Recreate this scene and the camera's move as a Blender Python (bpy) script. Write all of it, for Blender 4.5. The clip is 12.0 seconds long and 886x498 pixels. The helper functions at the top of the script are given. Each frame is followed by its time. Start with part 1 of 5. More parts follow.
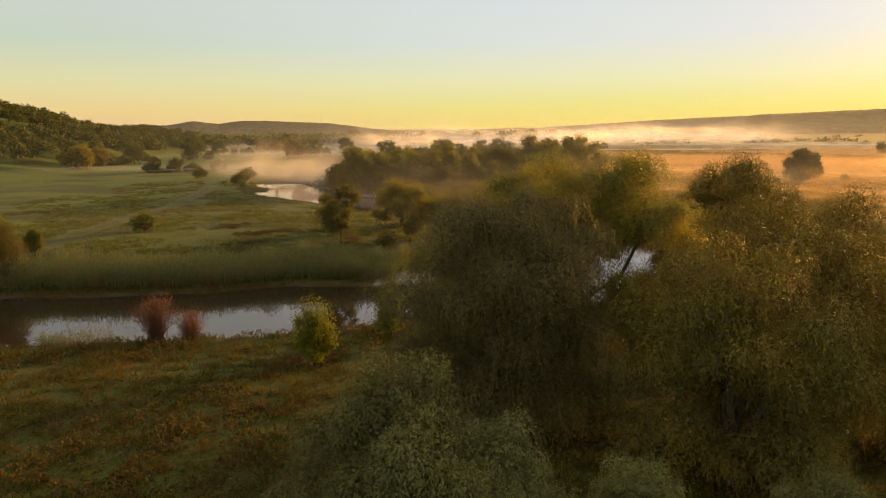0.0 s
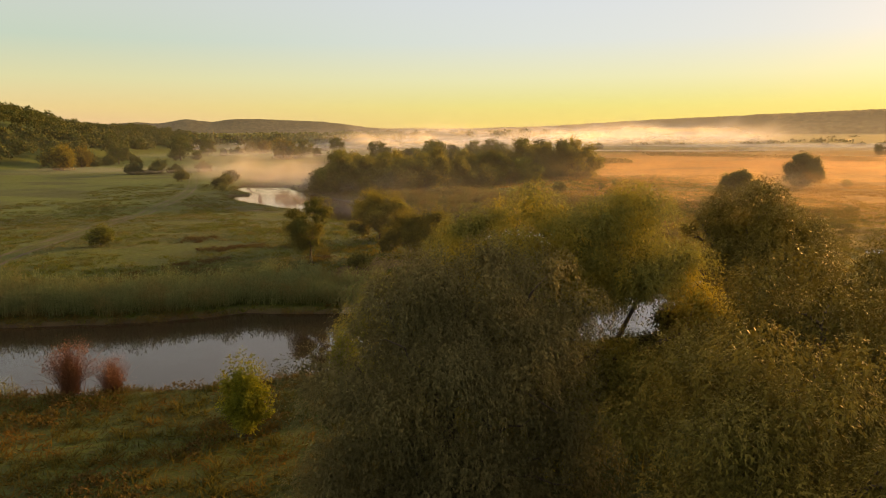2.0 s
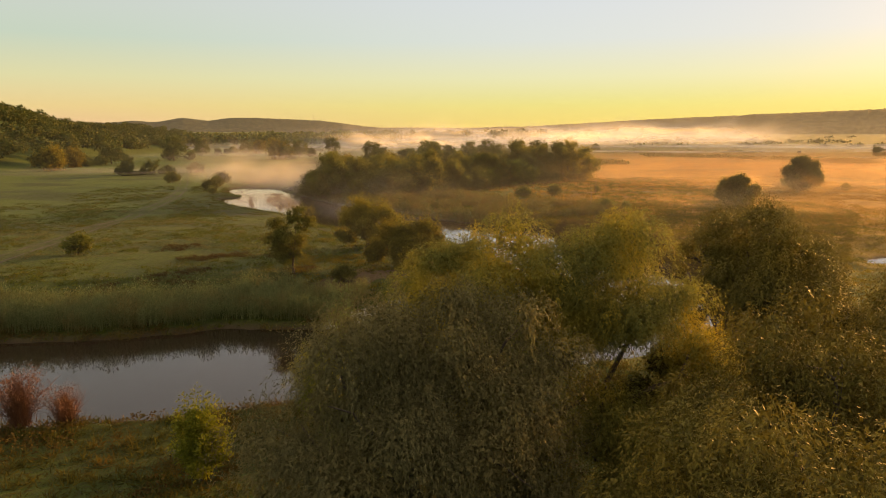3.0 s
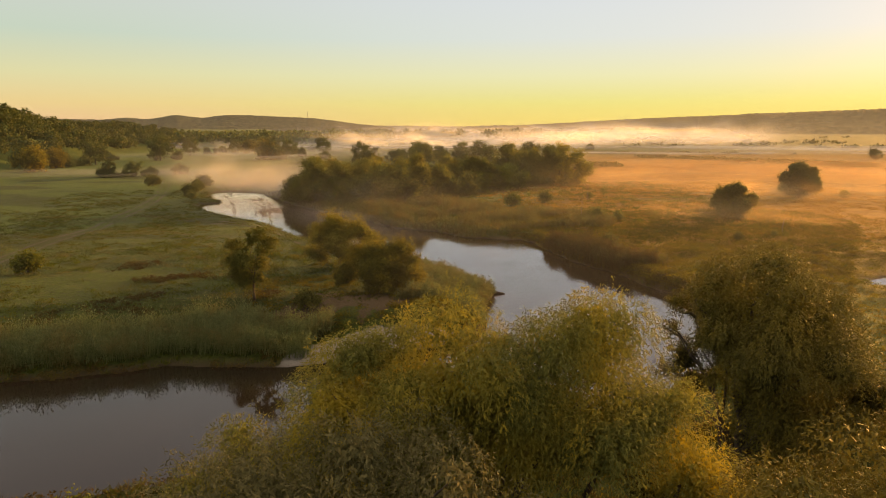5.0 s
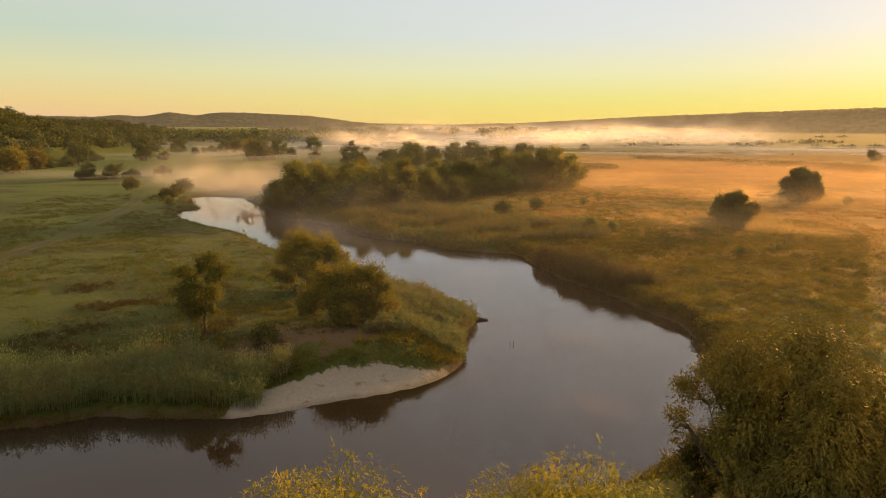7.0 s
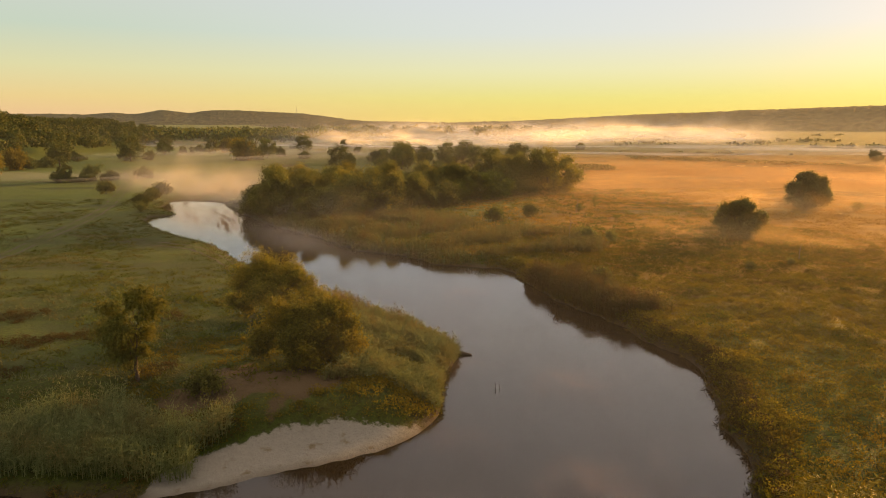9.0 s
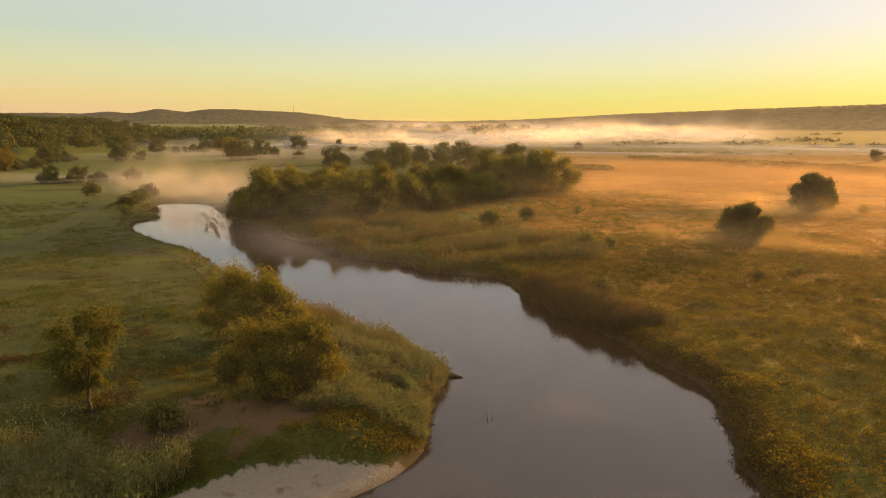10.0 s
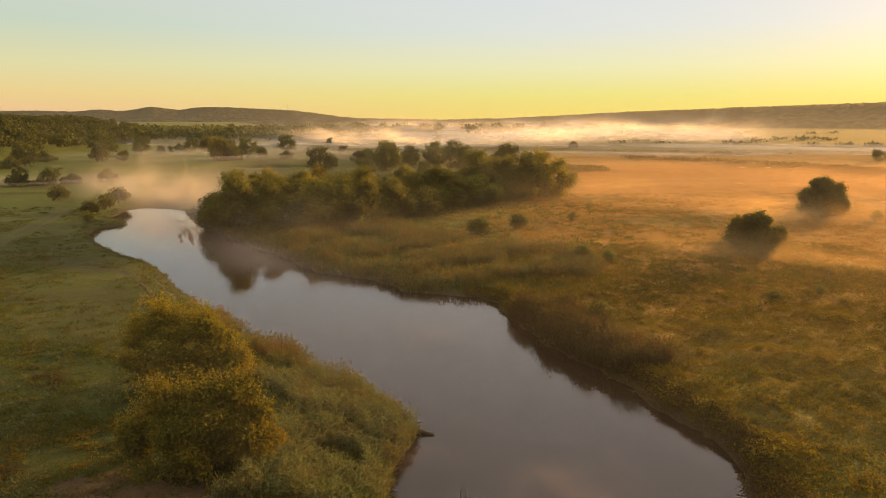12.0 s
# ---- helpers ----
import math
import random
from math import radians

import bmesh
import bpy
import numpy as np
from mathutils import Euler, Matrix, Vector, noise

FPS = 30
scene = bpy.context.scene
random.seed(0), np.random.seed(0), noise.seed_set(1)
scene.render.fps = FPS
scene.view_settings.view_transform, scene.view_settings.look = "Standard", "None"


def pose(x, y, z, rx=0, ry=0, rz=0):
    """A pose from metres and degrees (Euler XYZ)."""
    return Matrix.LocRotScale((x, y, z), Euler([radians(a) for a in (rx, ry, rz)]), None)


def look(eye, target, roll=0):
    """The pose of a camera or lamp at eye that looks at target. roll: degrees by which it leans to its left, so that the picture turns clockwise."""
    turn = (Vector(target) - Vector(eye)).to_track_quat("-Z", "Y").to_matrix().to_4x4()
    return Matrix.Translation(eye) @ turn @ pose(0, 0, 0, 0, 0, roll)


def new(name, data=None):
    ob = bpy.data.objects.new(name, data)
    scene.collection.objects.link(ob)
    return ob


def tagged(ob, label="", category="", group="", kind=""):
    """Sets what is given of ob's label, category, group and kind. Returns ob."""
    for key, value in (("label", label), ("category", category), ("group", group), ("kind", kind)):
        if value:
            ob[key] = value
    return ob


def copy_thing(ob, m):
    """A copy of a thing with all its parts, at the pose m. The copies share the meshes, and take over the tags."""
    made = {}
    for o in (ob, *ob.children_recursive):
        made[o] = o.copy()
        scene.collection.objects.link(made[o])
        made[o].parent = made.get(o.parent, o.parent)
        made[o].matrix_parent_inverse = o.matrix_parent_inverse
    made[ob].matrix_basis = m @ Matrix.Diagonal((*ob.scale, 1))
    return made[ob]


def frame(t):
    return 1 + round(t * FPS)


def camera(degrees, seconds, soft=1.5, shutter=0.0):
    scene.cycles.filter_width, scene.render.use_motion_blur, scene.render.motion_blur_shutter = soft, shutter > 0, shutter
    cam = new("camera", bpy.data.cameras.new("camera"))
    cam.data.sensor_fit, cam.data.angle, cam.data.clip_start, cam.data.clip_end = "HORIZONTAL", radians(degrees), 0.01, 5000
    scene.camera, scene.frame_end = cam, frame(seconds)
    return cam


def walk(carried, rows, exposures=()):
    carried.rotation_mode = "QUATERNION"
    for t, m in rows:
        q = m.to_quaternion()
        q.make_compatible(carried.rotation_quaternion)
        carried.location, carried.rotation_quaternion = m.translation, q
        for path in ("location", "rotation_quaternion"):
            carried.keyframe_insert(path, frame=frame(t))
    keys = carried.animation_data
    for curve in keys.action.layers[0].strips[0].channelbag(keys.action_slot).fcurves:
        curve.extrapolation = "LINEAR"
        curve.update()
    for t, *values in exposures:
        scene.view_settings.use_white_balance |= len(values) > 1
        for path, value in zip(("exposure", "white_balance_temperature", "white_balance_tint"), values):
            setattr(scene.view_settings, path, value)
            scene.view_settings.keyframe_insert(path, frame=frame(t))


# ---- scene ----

# the camera: a drone that flies forward, drifts to its right and climbs
cam = camera(66.0, 12.0, 0.9)
PATH = [
    (0.0, 0.988, 1.071, 12.326, 0.734, -9.786, 0.695),
    (0.5, 1.256, 2.691, 12.483, 0.629, -9.810, 0.665),
    (1.0, 1.568, 4.147, 12.685, 0.526, -9.839, 0.624),
    (1.5, 1.916, 5.475, 12.922, 0.425, -9.872, 0.574),
    (2.0, 2.290, 6.712, 13.186, 0.325, -9.909, 0.519),
    (2.5, 2.682, 7.888, 13.471, 0.227, -9.948, 0.461),
    (3.0, 3.087, 9.033, 13.768, 0.130, -9.991, 0.403),
    (5.0, 4.715, 13.767, 14.972, -0.248, -10.181, 0.199),
    (5.5, 5.107, 15.078, 15.254, -0.340, -10.231, 0.161),
    (6.0, 5.489, 16.464, 15.522, -0.432, -10.282, 0.130),
    (6.5, 5.860, 17.934, 15.772, -0.524, -10.333, 0.105),
    (7.0, 6.220, 19.489, 16.004, -0.615, -10.383, 0.088),
    (9.0, 7.605, 26.543, 16.736, -0.986, -10.580, 0.076),
    (9.5, 7.956, 28.478, 16.872, -1.080, -10.627, 0.082),
    (10.0, 8.319, 30.456, 16.993, -1.176, -10.673, 0.088),
    (10.5, 8.701, 32.460, 17.103, -1.273, -10.717, 0.092),
    (11.0, 9.111, 34.469, 17.203, -1.372, -10.760, 0.092),
    (11.5, 9.557, 36.457, 17.299, -1.473, -10.801, 0.085),
    (12.0, 10.048, 38.397, 17.395, -1.577, -10.841, 0.069),
]
walk(cam, [(t, pose(x, y, z, 90 + pitch, roll, yaw)) for t, x, y, z, yaw, pitch, roll in PATH], [(0.0, 1.32, 7800, 20), (12.0, 1.32, 7800, 20)])

# ---------------------------------------------------------------- light
SUN_AZ, SUN_EL = 47.0, 7.5          # degrees to the right of +y, and above the horizon
scene.cycles.transparent_max_bounces = 32


def nodes_of(owner):
    owner.use_nodes = True
    t = owner.node_tree
    t.nodes.clear()
    return t, t.nodes, t.links


def ramp(nodes, stops, interpolation="EASE"):
    r = nodes.new("ShaderNodeValToRGB")
    r.color_ramp.interpolation = interpolation
    e = r.color_ramp.elements
    while len(e) < len(stops):
        e.new(0.5)
    for k, (p, c) in zip(e, stops):
        k.position, k.color = p, (*c, 1)
    return r


def make_world():
    world = bpy.data.worlds.new("dawn_sky")
    scene.world = world
    tree, nodes, links = nodes_of(world)
    out = nodes.new("ShaderNodeOutputWorld")
    back = nodes.new("ShaderNodeBackground")
    sky = nodes.new("ShaderNodeTexSky")
    sky.sky_type, sky.sun_disc = "NISHITA", False
    sky.sun_elevation, sky.sun_rotation = radians(SUN_EL), radians(SUN_AZ)
    sky.air_density, sky.dust_density, sky.ozone_density = 1.4, 3.0, 1.0
    where = nodes.new("ShaderNodeTexCoord")
    split = nodes.new("ShaderNodeSeparateXYZ")
    links.new(where.outputs["Generated"], split.inputs[0])
    warm = ramp(nodes, [(0.0, (0.58, 0.54, 0.12)), (0.032, (0.57, 0.62, 0.22)), (0.070, (0.55, 0.645, 0.44)), (0.12, (0.48, 0.61, 0.66)),
                        (0.19, (0.46, 0.585, 0.70)), (0.30, (0.62, 0.68, 0.72)), (0.46, (0.66, 0.69, 0.72)), (0.72, (1.00, 0.84, 0.66)), (1.0, (1.18, 0.92, 0.70))], "LINEAR")
    cool = ramp(nodes, [(0.0, (0.62, 0.43, 0.27)), (0.032, (0.60, 0.52, 0.26)), (0.070, (0.51, 0.57, 0.36)), (0.12, (0.38, 0.53, 0.48)),
                        (0.185, (0.41, 0.52, 0.55)), (0.30, (0.38, 0.45, 0.47)), (0.45, (0.32, 0.35, 0.38)), (0.75, (0.98, 0.82, 0.66)), (1.0, (1.18, 0.92, 0.70))], "LINEAR")
    for r in (warm, cool):
        links.new(split.outputs["Z"], r.inputs[0])
    sunward = nodes.new("ShaderNodeVectorMath")
    sunward.operation = "DOT_PRODUCT"
    links.new(where.outputs["Generated"], sunward.inputs[0])
    sunward.inputs[1].default_value = (math.sin(radians(SUN_AZ)), math.cos(radians(SUN_AZ)), 0)
    side = nodes.new("ShaderNodeMapRange")
    side.interpolation_type = "SMOOTHSTEP"
    side.inputs["From Min"].default_value, side.inputs["From Max"].default_value = 0.15, 0.92
    links.new(sunward.outputs["Value"], side.inputs["Value"])
    haze = nodes.new("ShaderNodeMix")
    haze.data_type = "RGBA"
    links.new(side.outputs[0], haze.inputs["Factor"])
    links.new(cool.outputs[0], haze.inputs[6])
    links.new(warm.outputs[0], haze.inputs[7])
    dim = nodes.new("ShaderNodeMix")
    dim.data_type, dim.blend_type = "RGBA", "MULTIPLY"
    dim.inputs["Factor"].default_value = 1.0
    links.new(sky.outputs[0], dim.inputs[6])
    dim.inputs[7].default_value = (0.12, 0.12, 0.12, 1)
    both = nodes.new("ShaderNodeMix")
    both.data_type = "RGBA"
    both.inputs["Factor"].default_value = 0.06
    links.new(haze.outputs[2], both.inputs[6])
    links.new(dim.outputs[2], both.inputs[7])
    # the unseen sky away from the sun is raised to fill the near sides
    back_fill = nodes.new("ShaderNodeMapRange")
    back_fill.interpolation_type = "SMOOTHSTEP"
    back_fill.inputs["From Min"].default_value, back_fill.inputs["From Max"].default_value = -0.75, 0.0
    back_fill.inputs["To Min"].default_value, back_fill.inputs["To Max"].default_value = 0.58, 0.53
    links.new(sunward.outputs["Value"], back_fill.inputs["Value"])
    links.new(both.outputs[2], back.inputs["Color"])
    links.new(back_fill.outputs[0], back.inputs["Strength"])
    links.new(back.outputs[0], out.inputs[0])


make_world()
sun = new("sun", bpy.data.lights.new("sun", "SUN"))
sun.data.energy, sun.data.angle, sun.data.color = 4.6, radians(8.0), (1.0, 0.53, 0.14)
sun.matrix_world = look((0, 0, 0), (-math.sin(radians(SUN_AZ)) * math.cos(radians(SUN_EL)), -math.cos(radians(SUN_AZ)) * math.cos(radians(SUN_EL)),
                                    -math.sin(radians(SUN_EL))))


# ---------------------------------------------------------------- materials
def rgb_mix(nodes, links, a, b, fac, blend="MIX"):
    """Mixes two colours; each is a socket or a tuple, fac a socket or a number."""
    m = nodes.new("ShaderNodeMix")
    m.data_type, m.blend_type = "RGBA", blend
    for socket, v in ((m.inputs[6], a), (m.inputs[7], b)):
        if isinstance(v, tuple):
            socket.default_value = (*v, 1)
        else:
            links.new(v, socket)
    if isinstance(fac, (int, float)):
        m.inputs["Factor"].default_value = fac
    else:
        links.new(fac, m.inputs["Factor"])
    return m.outputs[2]


def noise_of(nodes, links, scale, detail=4.0, rough=0.55, space="Object"):
    c = nodes.new("ShaderNodeTexCoord")
    n = nodes.new("ShaderNodeTexNoise")
    n.inputs["Scale"].default_value, n.inputs["Detail"].default_value, n.inputs["Roughness"].default_value = scale, detail, rough
    links.new(c.outputs[space], n.inputs["Vector"])
    return n.outputs["Fac"]


def stretch(nodes, links, value, lo, hi):
    m = nodes.new("ShaderNodeMapRange")
    m.interpolation_type = "SMOOTHSTEP"
    m.inputs["From Min"].default_value, m.inputs["From Max"].default_value = lo, hi
    links.new(value, m.inputs["Value"])
    return m.outputs[0]


def leaf_material(name, dark, light, turned, share=0.15, clear=0.35, rough=0.6):
    """Leaves: a green from dark to light, some of them turned to another colour, with light shining through."""
    mat = bpy.data.materials.new(name)
    tree, nodes, links = nodes_of(mat)
    out = nodes.new("ShaderNodeOutputMaterial")
    geo = nodes.new("ShaderNodeNewGeometry")
    own = nodes.new("ShaderNodeObjectInfo")
    tone = rgb_mix(nodes, links, dark, light, geo.outputs["Random Per Island"])
    patch = stretch(nodes, links, noise_of(nodes, links, 0.45, 3.0, 0.6), 0.42, 0.70)
    some = nodes.new("ShaderNodeMath")
    some.operation = "MULTIPLY"
    links.new(patch, some.inputs[0])
    some.inputs[1].default_value = min(1.0, share * 3)
    tone = rgb_mix(nodes, links, tone, turned, some.outputs[0])
    hue = nodes.new("ShaderNodeHueSaturation")
    vary = nodes.new("ShaderNodeMapRange")
    vary.inputs["To Min"].default_value, vary.inputs["To Max"].default_value = 0.75, 1.25
    links.new(own.outputs["Random"], vary.inputs["Value"])
    links.new(vary.outputs[0], hue.inputs["Value"])
    links.new(tone, hue.inputs["Color"])
    face = nodes.new("ShaderNodeBsdfPrincipled")
    face.inputs["Roughness"].default_value = rough
    face.inputs["Specular IOR Level"].default_value = 0.08
    links.new(hue.outputs[0], face.inputs["Base Color"])
    shine = nodes.new("ShaderNodeBsdfTranslucent")
    links.new(hue.outputs[0], shine.inputs["Color"])
    mix = nodes.new("ShaderNodeMixShader")
    mix.inputs[0].default_value = clear
    links.new(face.outputs[0], mix.inputs[1])
    links.new(shine.outputs[0], mix.inputs[2])
    links.new(mix.outputs[0], out.inputs[0])
    return mat


def bark_material(name, dark, light):
    mat = bpy.data.materials.new(name)
    tree, nodes, links = nodes_of(mat)
    out = nodes.new("ShaderNodeOutputMaterial")
    grain = noise_of(nodes, links, 9.0, 6.0, 0.7)
    face = nodes.new("ShaderNodeBsdfPrincipled")
    face.inputs["Roughness"].default_value = 0.9
    links.new(rgb_mix(nodes, links, dark, light, grain), face.inputs["Base Color"])
    bump = nodes.new("ShaderNodeBump")
    bump.inputs["Strength"].default_value, bump.inputs["Distance"].default_value = 0.8, 0.03
    links.new(grain, bump.inputs["Height"])
    links.new(bump.outputs[0], face.inputs["Normal"])
    links.new(face.outputs[0], out.inputs[0])
    return mat


def ground_material():
    mat = bpy.data.materials.new("meadow_ground")
    tree, nodes, links = nodes_of(mat)
    out = nodes.new("ShaderNodeOutputMaterial")
    broad = stretch(nodes, links, noise_of(nodes, links, 0.035, 5.0, 0.6), 0.35, 0.65)
    middle = stretch(nodes, links, noise_of(nodes, links, 0.28, 5.0, 0.65), 0.35, 0.68)
    fine = noise_of(nodes, links, 3.5, 6.0, 0.75)
    tone = rgb_mix(nodes, links, (0.032, 0.054, 0.007), (0.058, 0.090, 0.010), broad)
    tone = rgb_mix(nodes, links, tone, (0.078, 0.066, 0.014), stretch(nodes, links, middle, 0.45, 1.6))
    tone = rgb_mix(nodes, links, tone, (0.020, 0.024, 0.006), stretch(nodes, links, fine, 0.40, 0.72))
    tone = rgb_mix(nodes, links, tone, (0.125, 0.120, 0.022), stretch(nodes, links, noise_of(nodes, links, 1.3, 6.0, 0.8), 0.56, 0.80))

    def layer(name):
        a = nodes.new("ShaderNodeAttribute")
        a.attribute_name = name
        return a.outputs["Fac"]

    tone = rgb_mix(nodes, links, tone, (0.055, 0.088, 0.012), layer("mown"))
    # brownish meadow with the orange dawn glow put into its colour
    tone = rgb_mix(nodes, links, tone, rgb_mix(nodes, links, (0.17, 0.092, 0.017), (0.29, 0.155, 0.028), middle), layer("glow_tint"))
    tone = rgb_mix(nodes, links, tone, (0.026, 0.038, 0.008), layer("dark_turf"))
    dirt = rgb_mix(nodes, links, (0.045, 0.034, 0.018), (0.095, 0.072, 0.042), fine)
    def broken(name, scale):
        """A layer whose edge is frayed by grain."""
        n = noise_of(nodes, links, scale, 5.0, 0.7)
        m = nodes.new("ShaderNodeMath")
        m.operation = "MULTIPLY_ADD"
        links.new(n, m.inputs[0])
        m.inputs[1].default_value = 1.1
        links.new(layer(name), m.inputs[2])
        return stretch(nodes, links, m.outputs[0], 0.92, 1.14)

    tone = rgb_mix(nodes, links, tone, dirt, broken("bare", 1.6))
    sand = rgb_mix(nodes, links, (0.16, 0.165, 0.155), (0.27, 0.275, 0.255), fine)
    sand = rgb_mix(nodes, links, sand, (0.14, 0.12, 0.08), stretch(nodes, links, noise_of(nodes, links, 1.1, 4.0), 0.58, 0.75))
    tone = rgb_mix(nodes, links, tone, sand, broken("sand", 2.4))
    tone = rgb_mix(nodes, links, tone, (0.042, 0.033, 0.022), layer("mud"))
    face = nodes.new("ShaderNodeBsdfPrincipled")
    face.inputs["Roughness"].default_value, face.inputs["Specular IOR Level"].default_value = 0.92, 0.2
    links.new(tone, face.inputs["Base Color"])
    bump = nodes.new("ShaderNodeBump")
    bump.inputs["Strength"].default_value, bump.inputs["Distance"].default_value = 1.0, 0.25
    links.new(fine, bump.inputs["Height"])
    links.new(bump.outputs[0], face.inputs["Normal"])
    links.new(face.outputs[0], out.inputs[0])
    return mat


def water_material():
    mat = bpy.data.materials.new("river_water")
    tree, nodes, links = nodes_of(mat)
    out = nodes.new("ShaderNodeOutputMaterial")
    face = nodes.new("ShaderNodeBsdfPrincipled")
    murk = stretch(nodes, links, noise_of(nodes, links, 0.06, 3.0), 0.3, 0.7)
    links.new(rgb_mix(nodes, links, (0.013, 0.011, 0.008), (0.021, 0.016, 0.011), murk), face.inputs["Base Color"])
    face.inputs["Roughness"].default_value, face.inputs["IOR"].default_value = 0.03, 1.5
    still = stretch(nodes, links, noise_of(nodes, links, 0.10, 3.0), 0.45, 0.75)
    bump = nodes.new("ShaderNodeBump")
    bump.inputs["Distance"].default_value = 0.012
    links.new(still, bump.inputs["Strength"])
    links.new(noise_of(nodes, links, 2.2, 3.0, 0.5), bump.inputs["Height"])
    links.new(bump.outputs[0], face.inputs["Normal"])
    links.new(face.outputs[0], out.inputs[0])
    return mat


def wood_hill_material(name, dark, light):
    mat = bpy.data.materials.new(name)
    tree, nodes, links = nodes_of(mat)
    out = nodes.new("ShaderNodeOutputMaterial")
    face = nodes.new("ShaderNodeBsdfPrincipled")
    face.inputs["Roughness"].default_value, face.inputs["Specular IOR Level"].default_value = 0.95, 0.1
    clump = noise_of(nodes, links, 0.09, 6.0, 0.7)
    links.new(rgb_mix(nodes, links, dark, light, stretch(nodes, links, clump, 0.35, 0.68)), face.inputs["Base Color"])
    bump = nodes.new("ShaderNodeBump")
    bump.inputs["Strength"].default_value, bump.inputs["Distance"].default_value = 1.0, 4.0
    links.new(clump, bump.inputs["Height"])
    links.new(bump.outputs[0], face.inputs["Normal"])
    links.new(face.outputs[0], out.inputs[0])
    return mat


def mist_material(name, density, scale, colour=(0.95, 0.88, 0.76), wisps=(0.30, 0.72)):
    """Thin water vapour: lets most light pass, scatters the rest both ways. Its thickness is an attribute of the mesh."""
    mat = bpy.data.materials.new(name)
    tree, nodes, links = nodes_of(mat)
    out = nodes.new("ShaderNodeOutputMaterial")
    thick = nodes.new("ShaderNodeAttribute")
    thick.attribute_name = "thickness"
    swirl = stretch(nodes, links, noise_of(nodes, links, scale, 5.0, 0.6), *wisps)
    alpha = nodes.new("ShaderNodeMath")
    alpha.operation = "MULTIPLY"
    links.new(thick.outputs["Fac"], alpha.inputs[0])
    links.new(swirl, alpha.inputs[1])
    most = nodes.new("ShaderNodeMath")
    most.operation, most.use_clamp = "MULTIPLY", True
    links.new(alpha.outputs[0], most.inputs[0])
    most.inputs[1].default_value = density
    near = nodes.new("ShaderNodeBsdfDiffuse")
    far = nodes.new("ShaderNodeBsdfTranslucent")
    near.inputs["Color"].default_value = far.inputs["Color"].default_value = (*colour, 1)
    drop = nodes.new("ShaderNodeMixShader")
    drop.inputs[0].default_value = 0.55
    links.new(near.outputs[0], drop.inputs[1])
    links.new(far.outputs[0], drop.inputs[2])
    air = nodes.new("ShaderNodeBsdfTransparent")
    mix = nodes.new("ShaderNodeMixShader")
    links.new(most.outputs[0], mix.inputs[0])
    links.new(air.outputs[0], mix.inputs[1])
    links.new(drop.outputs[0], mix.inputs[2])
    links.new(mix.outputs[0], out.inputs[0])
    return mat


WILLOW = leaf_material("willow_leaves", (0.080, 0.092, 0.026), (0.165, 0.172, 0.044), (0.29, 0.235, 0.028), 0.30, 0.48)
GREYLEAF = leaf_material("grey_willow_leaves", (0.092, 0.096, 0.044), (0.190, 0.186, 0.086), (0.21, 0.175, 0.055), 0.12, 0.36)
# willow leaves again, with the dimness of the thicket put into their colour
SHADED_WILLOW = leaf_material("shaded_willow_leaves", (0.066, 0.066, 0.020), (0.140, 0.130, 0.030), (0.20, 0.150, 0.022), 0.18, 0.20)
SALLOW = leaf_material("sallow_leaves", (0.064, 0.088, 0.034), (0.130, 0.155, 0.058), (0.15, 0.155, 0.045), 0.10, 0.30)
YELLOW = leaf_material("yellowing_leaves", (0.074, 0.082, 0.016), (0.200, 0.180, 0.028), (0.26, 0.19, 0.022), 0.17, 0.46)
FRESH = leaf_material("yellow_green_leaves", (0.058, 0.080, 0.010), (0.145, 0.165, 0.020), (0.19, 0.17, 0.02), 0.14, 0.46)
RUSTY = leaf_material("russet_twigs", (0.12, 0.064, 0.040), (0.23, 0.118, 0.072), (0.19, 0.10, 0.05), 0.2, 0.35)
BROAD = leaf_material("broad_leaves", (0.062, 0.078, 0.020), (0.150, 0.158, 0.038), (0.20, 0.160, 0.028), 0.16, 0.48)
MISTLE = leaf_material("mistletoe_leaves", (0.030, 0.030, 0.009), (0.060, 0.055, 0.014), (0.06, 0.05, 0.015), 0.1, 0.2)
WOODS = leaf_material("woodland_leaves", (0.036, 0.056, 0.014), (0.086, 0.108, 0.026), (0.15, 0.125, 0.024), 0.14, 0.26)
GRASS = leaf_material("meadow_grass", (0.036, 0.054, 0.008), (0.084, 0.106, 0.015), (0.13, 0.088, 0.018), 0.15, 0.48, 0.8)
ROUGH = leaf_material("rough_bank_grass", (0.030, 0.036, 0.008), (0.078, 0.076, 0.016), (0.11, 0.064, 0.016), 0.24, 0.45, 0.8)
REED = leaf_material("reed_leaves", (0.068, 0.092, 0.038), (0.145, 0.172, 0.072), (0.16, 0.105, 0.036), 0.15, 0.40, 0.7)
REED_PALE = leaf_material("pale_reed_leaves", (0.085, 0.092, 0.030), (0.170, 0.168, 0.056), (0.17, 0.110, 0.038), 0.24, 0.44, 0.7)
REED_DARK = leaf_material("shaded_reed_leaves", (0.056, 0.068, 0.022), (0.120, 0.118, 0.040), (0.16, 0.080, 0.028), 0.30, 0.36, 0.7)
REED_DRY = leaf_material("dry_reed_leaves", (0.062, 0.046, 0.016), (0.135, 0.094, 0.034), (0.10, 0.10, 0.028), 0.25, 0.36, 0.7)
# dry grass, its colour also carrying the orange glow of the sunward meadow
GLOW_GRASS = leaf_material("glow_tinted_grass", (0.13, 0.080, 0.014), (0.28, 0.165, 0.026), (0.13, 0.115, 0.018), 0.2, 0.52, 0.8)
